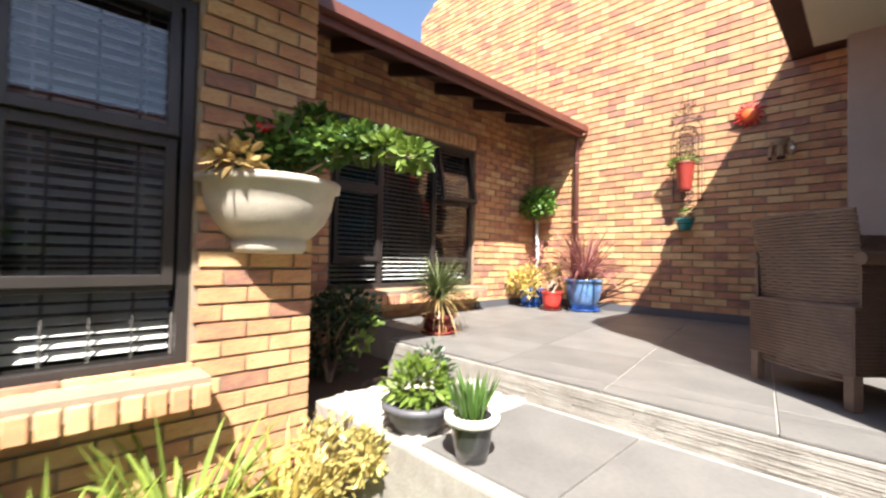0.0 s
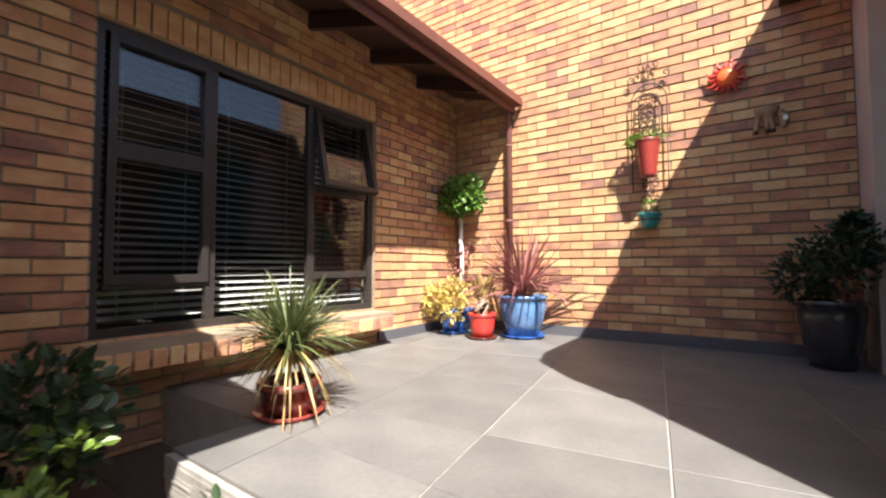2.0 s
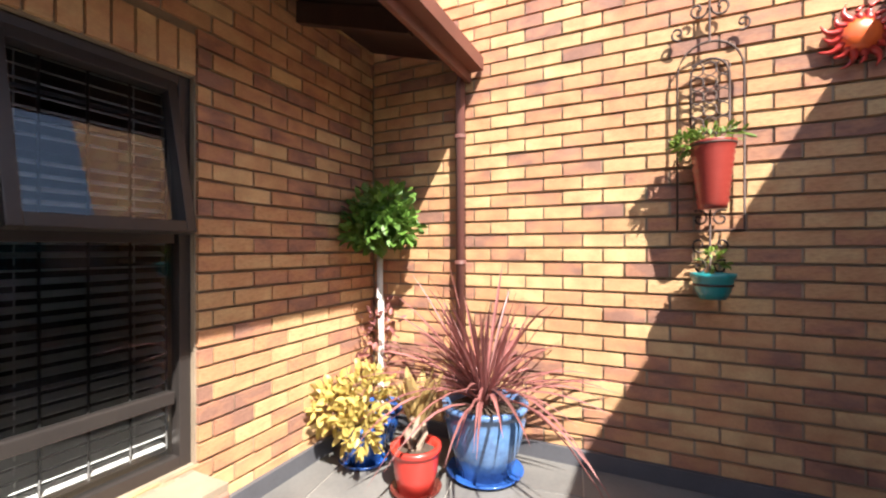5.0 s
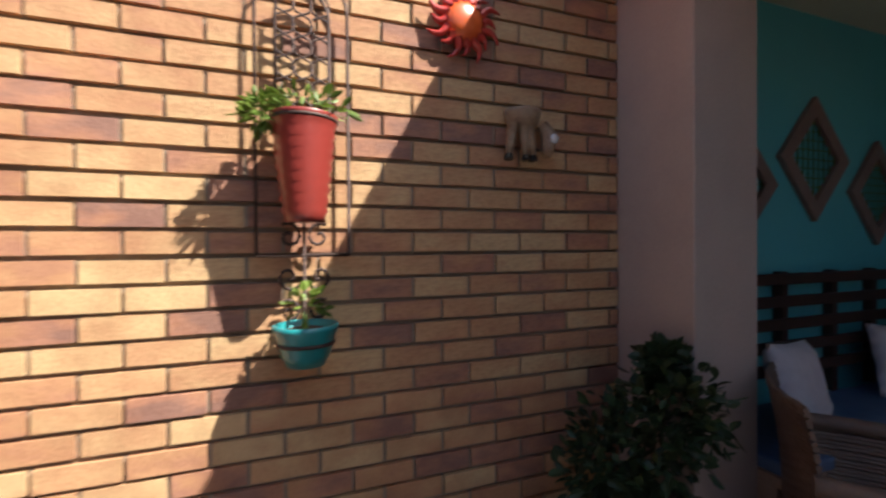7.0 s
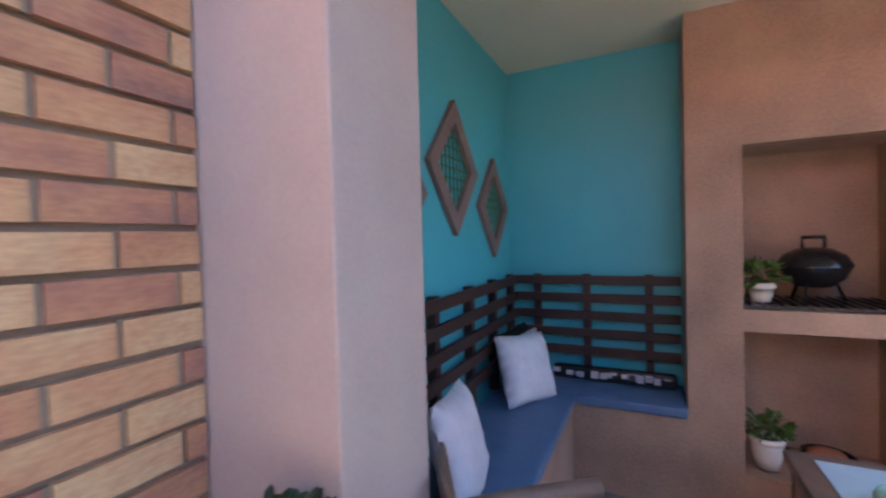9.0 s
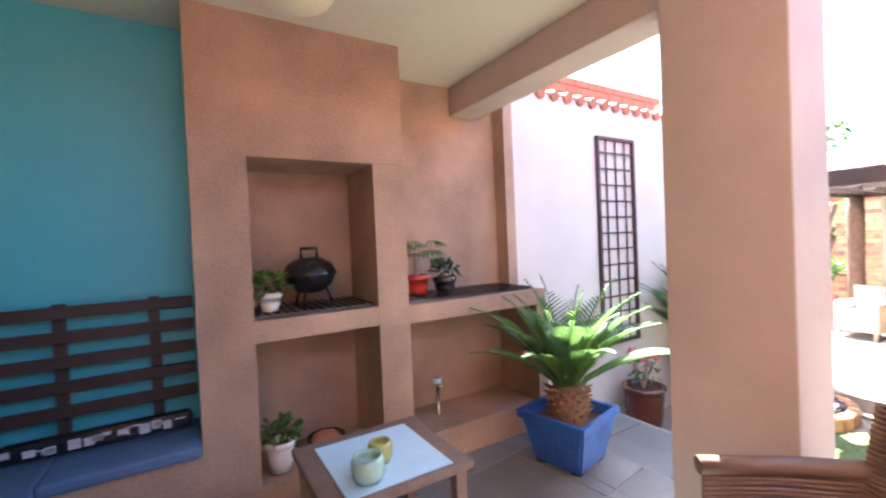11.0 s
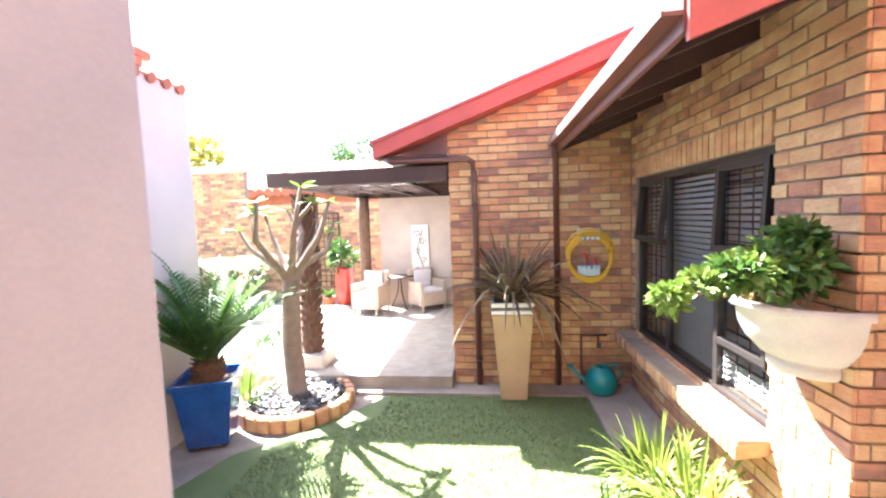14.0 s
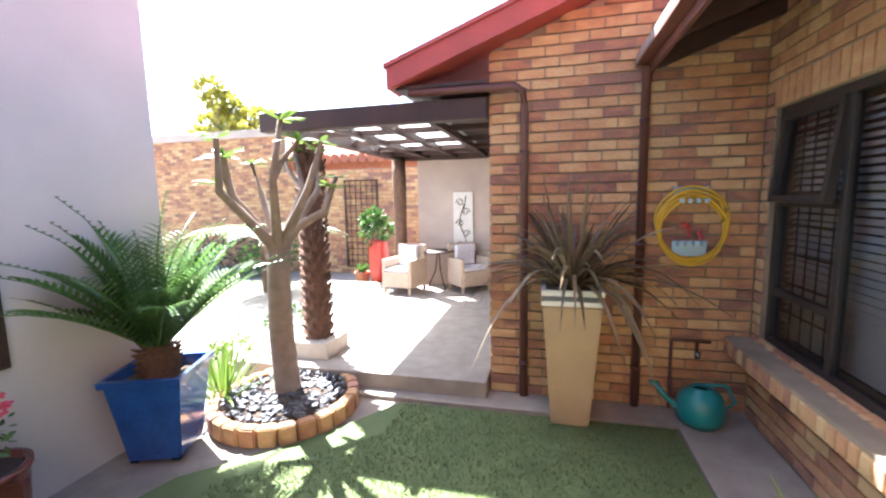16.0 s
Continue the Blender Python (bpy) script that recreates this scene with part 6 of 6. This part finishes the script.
def wall_art():
    ob = thing("wall_art", "pale panel with dark scrolling iron vine on the wall", "wall art", (1.64, -6.185, 0.2), 180)
    boxes("panel", WHITEPOT, [(-0.19, 0.19, -0.025, 0, 0, 1.22)], ob, 0.004)
    paths = [[(0.06 * math.sin(z * 7), -0.04, z) for z in [i * 0.06 for i in range(20)]]]
    for i, z in enumerate((0.2, 0.42, 0.62, 0.84, 1.02)):
        f = 1 if i % 2 else -1
        paths.append([(f * (0.06 + (0.08 - 0.005 * k) * math.cos(k * 0.6)), -0.04, z + (0.08 - 0.005 * k) * math.sin(k * 0.6)) for k in range(13)])
    tube("vine", IRON, paths, 0.008, ob, 6)


def red_vase():
    ob = thing("red_vase", "tall red glazed vase with a green plant", "vase", (3.55, -6.5, LAWN_Z))
    lathe("vase", REDGLAZE, [(0, 0), (0.16, 0), (0.2, 0.3), (0.22, 0.7), (0.2, 0.95), (0.22, 1.0), (0.19, 1.0), (0.18, 0.9)], ob)
    leafy("leaves", GREENLEAF, random.Random(94), [((0, 0, 1.25), (0.38, 0.38, 0.26)), ((0.1, 0, 1.45), (0.25, 0.25, 0.2))], 420, 0.13, 0.07, ob)


bistro_table()
wall_art()
red_vase()
for i, (x, y) in enumerate(((3.1, -6.3), (4.0, -6.6))):
    p = round_pot("flower_pot", "terracotta pot with a grey-green aloe", (x, y, LAWN_Z + (0.01 if y < -6.2 and x < 5 else 0)), TERRA, 0.16, 0.11, 0.28)
    blades("leaves", GREENLEAF, random.Random(95 + i), (0, 0, 0.26), 30, 0.3, 0.05, 1.0, 0.1, p, 0.06)


def turf():
    """Short blades over the near lawn, thick enough to break its surface."""
    rng, bm, tones = random.Random(99), bmesh.new(), []
    for _ in range(26000):
        x, y = rng.uniform(-0.96, 2.2), rng.uniform(-1.68, 1.03)
        if x > 1.3 and y < -1.15 + (x - 1.3) * 0.9:
            continue
        a, h = rng.uniform(0, 6.28), rng.uniform(0.015, 0.032)
        dx, dy = math.cos(a) * 0.004, math.sin(a) * 0.004
        lx, ly = rng.gauss(0, 0.012), rng.gauss(0, 0.012)
        v = [bm.verts.new(p) for p in ((x - dx, y - dy, LAWN_Z), (x + dx, y + dy, LAWN_Z), (x + lx, y + ly, LAWN_Z + h))]
        bm.faces.new(v)
        tones.append(rng.random())
    o = tagged(mesh_object("turf_blades", bm, GRASS, lawn), kind="stuff")
    set_tone(o, tones)


turf()
all_bricks()
patio_tiles()
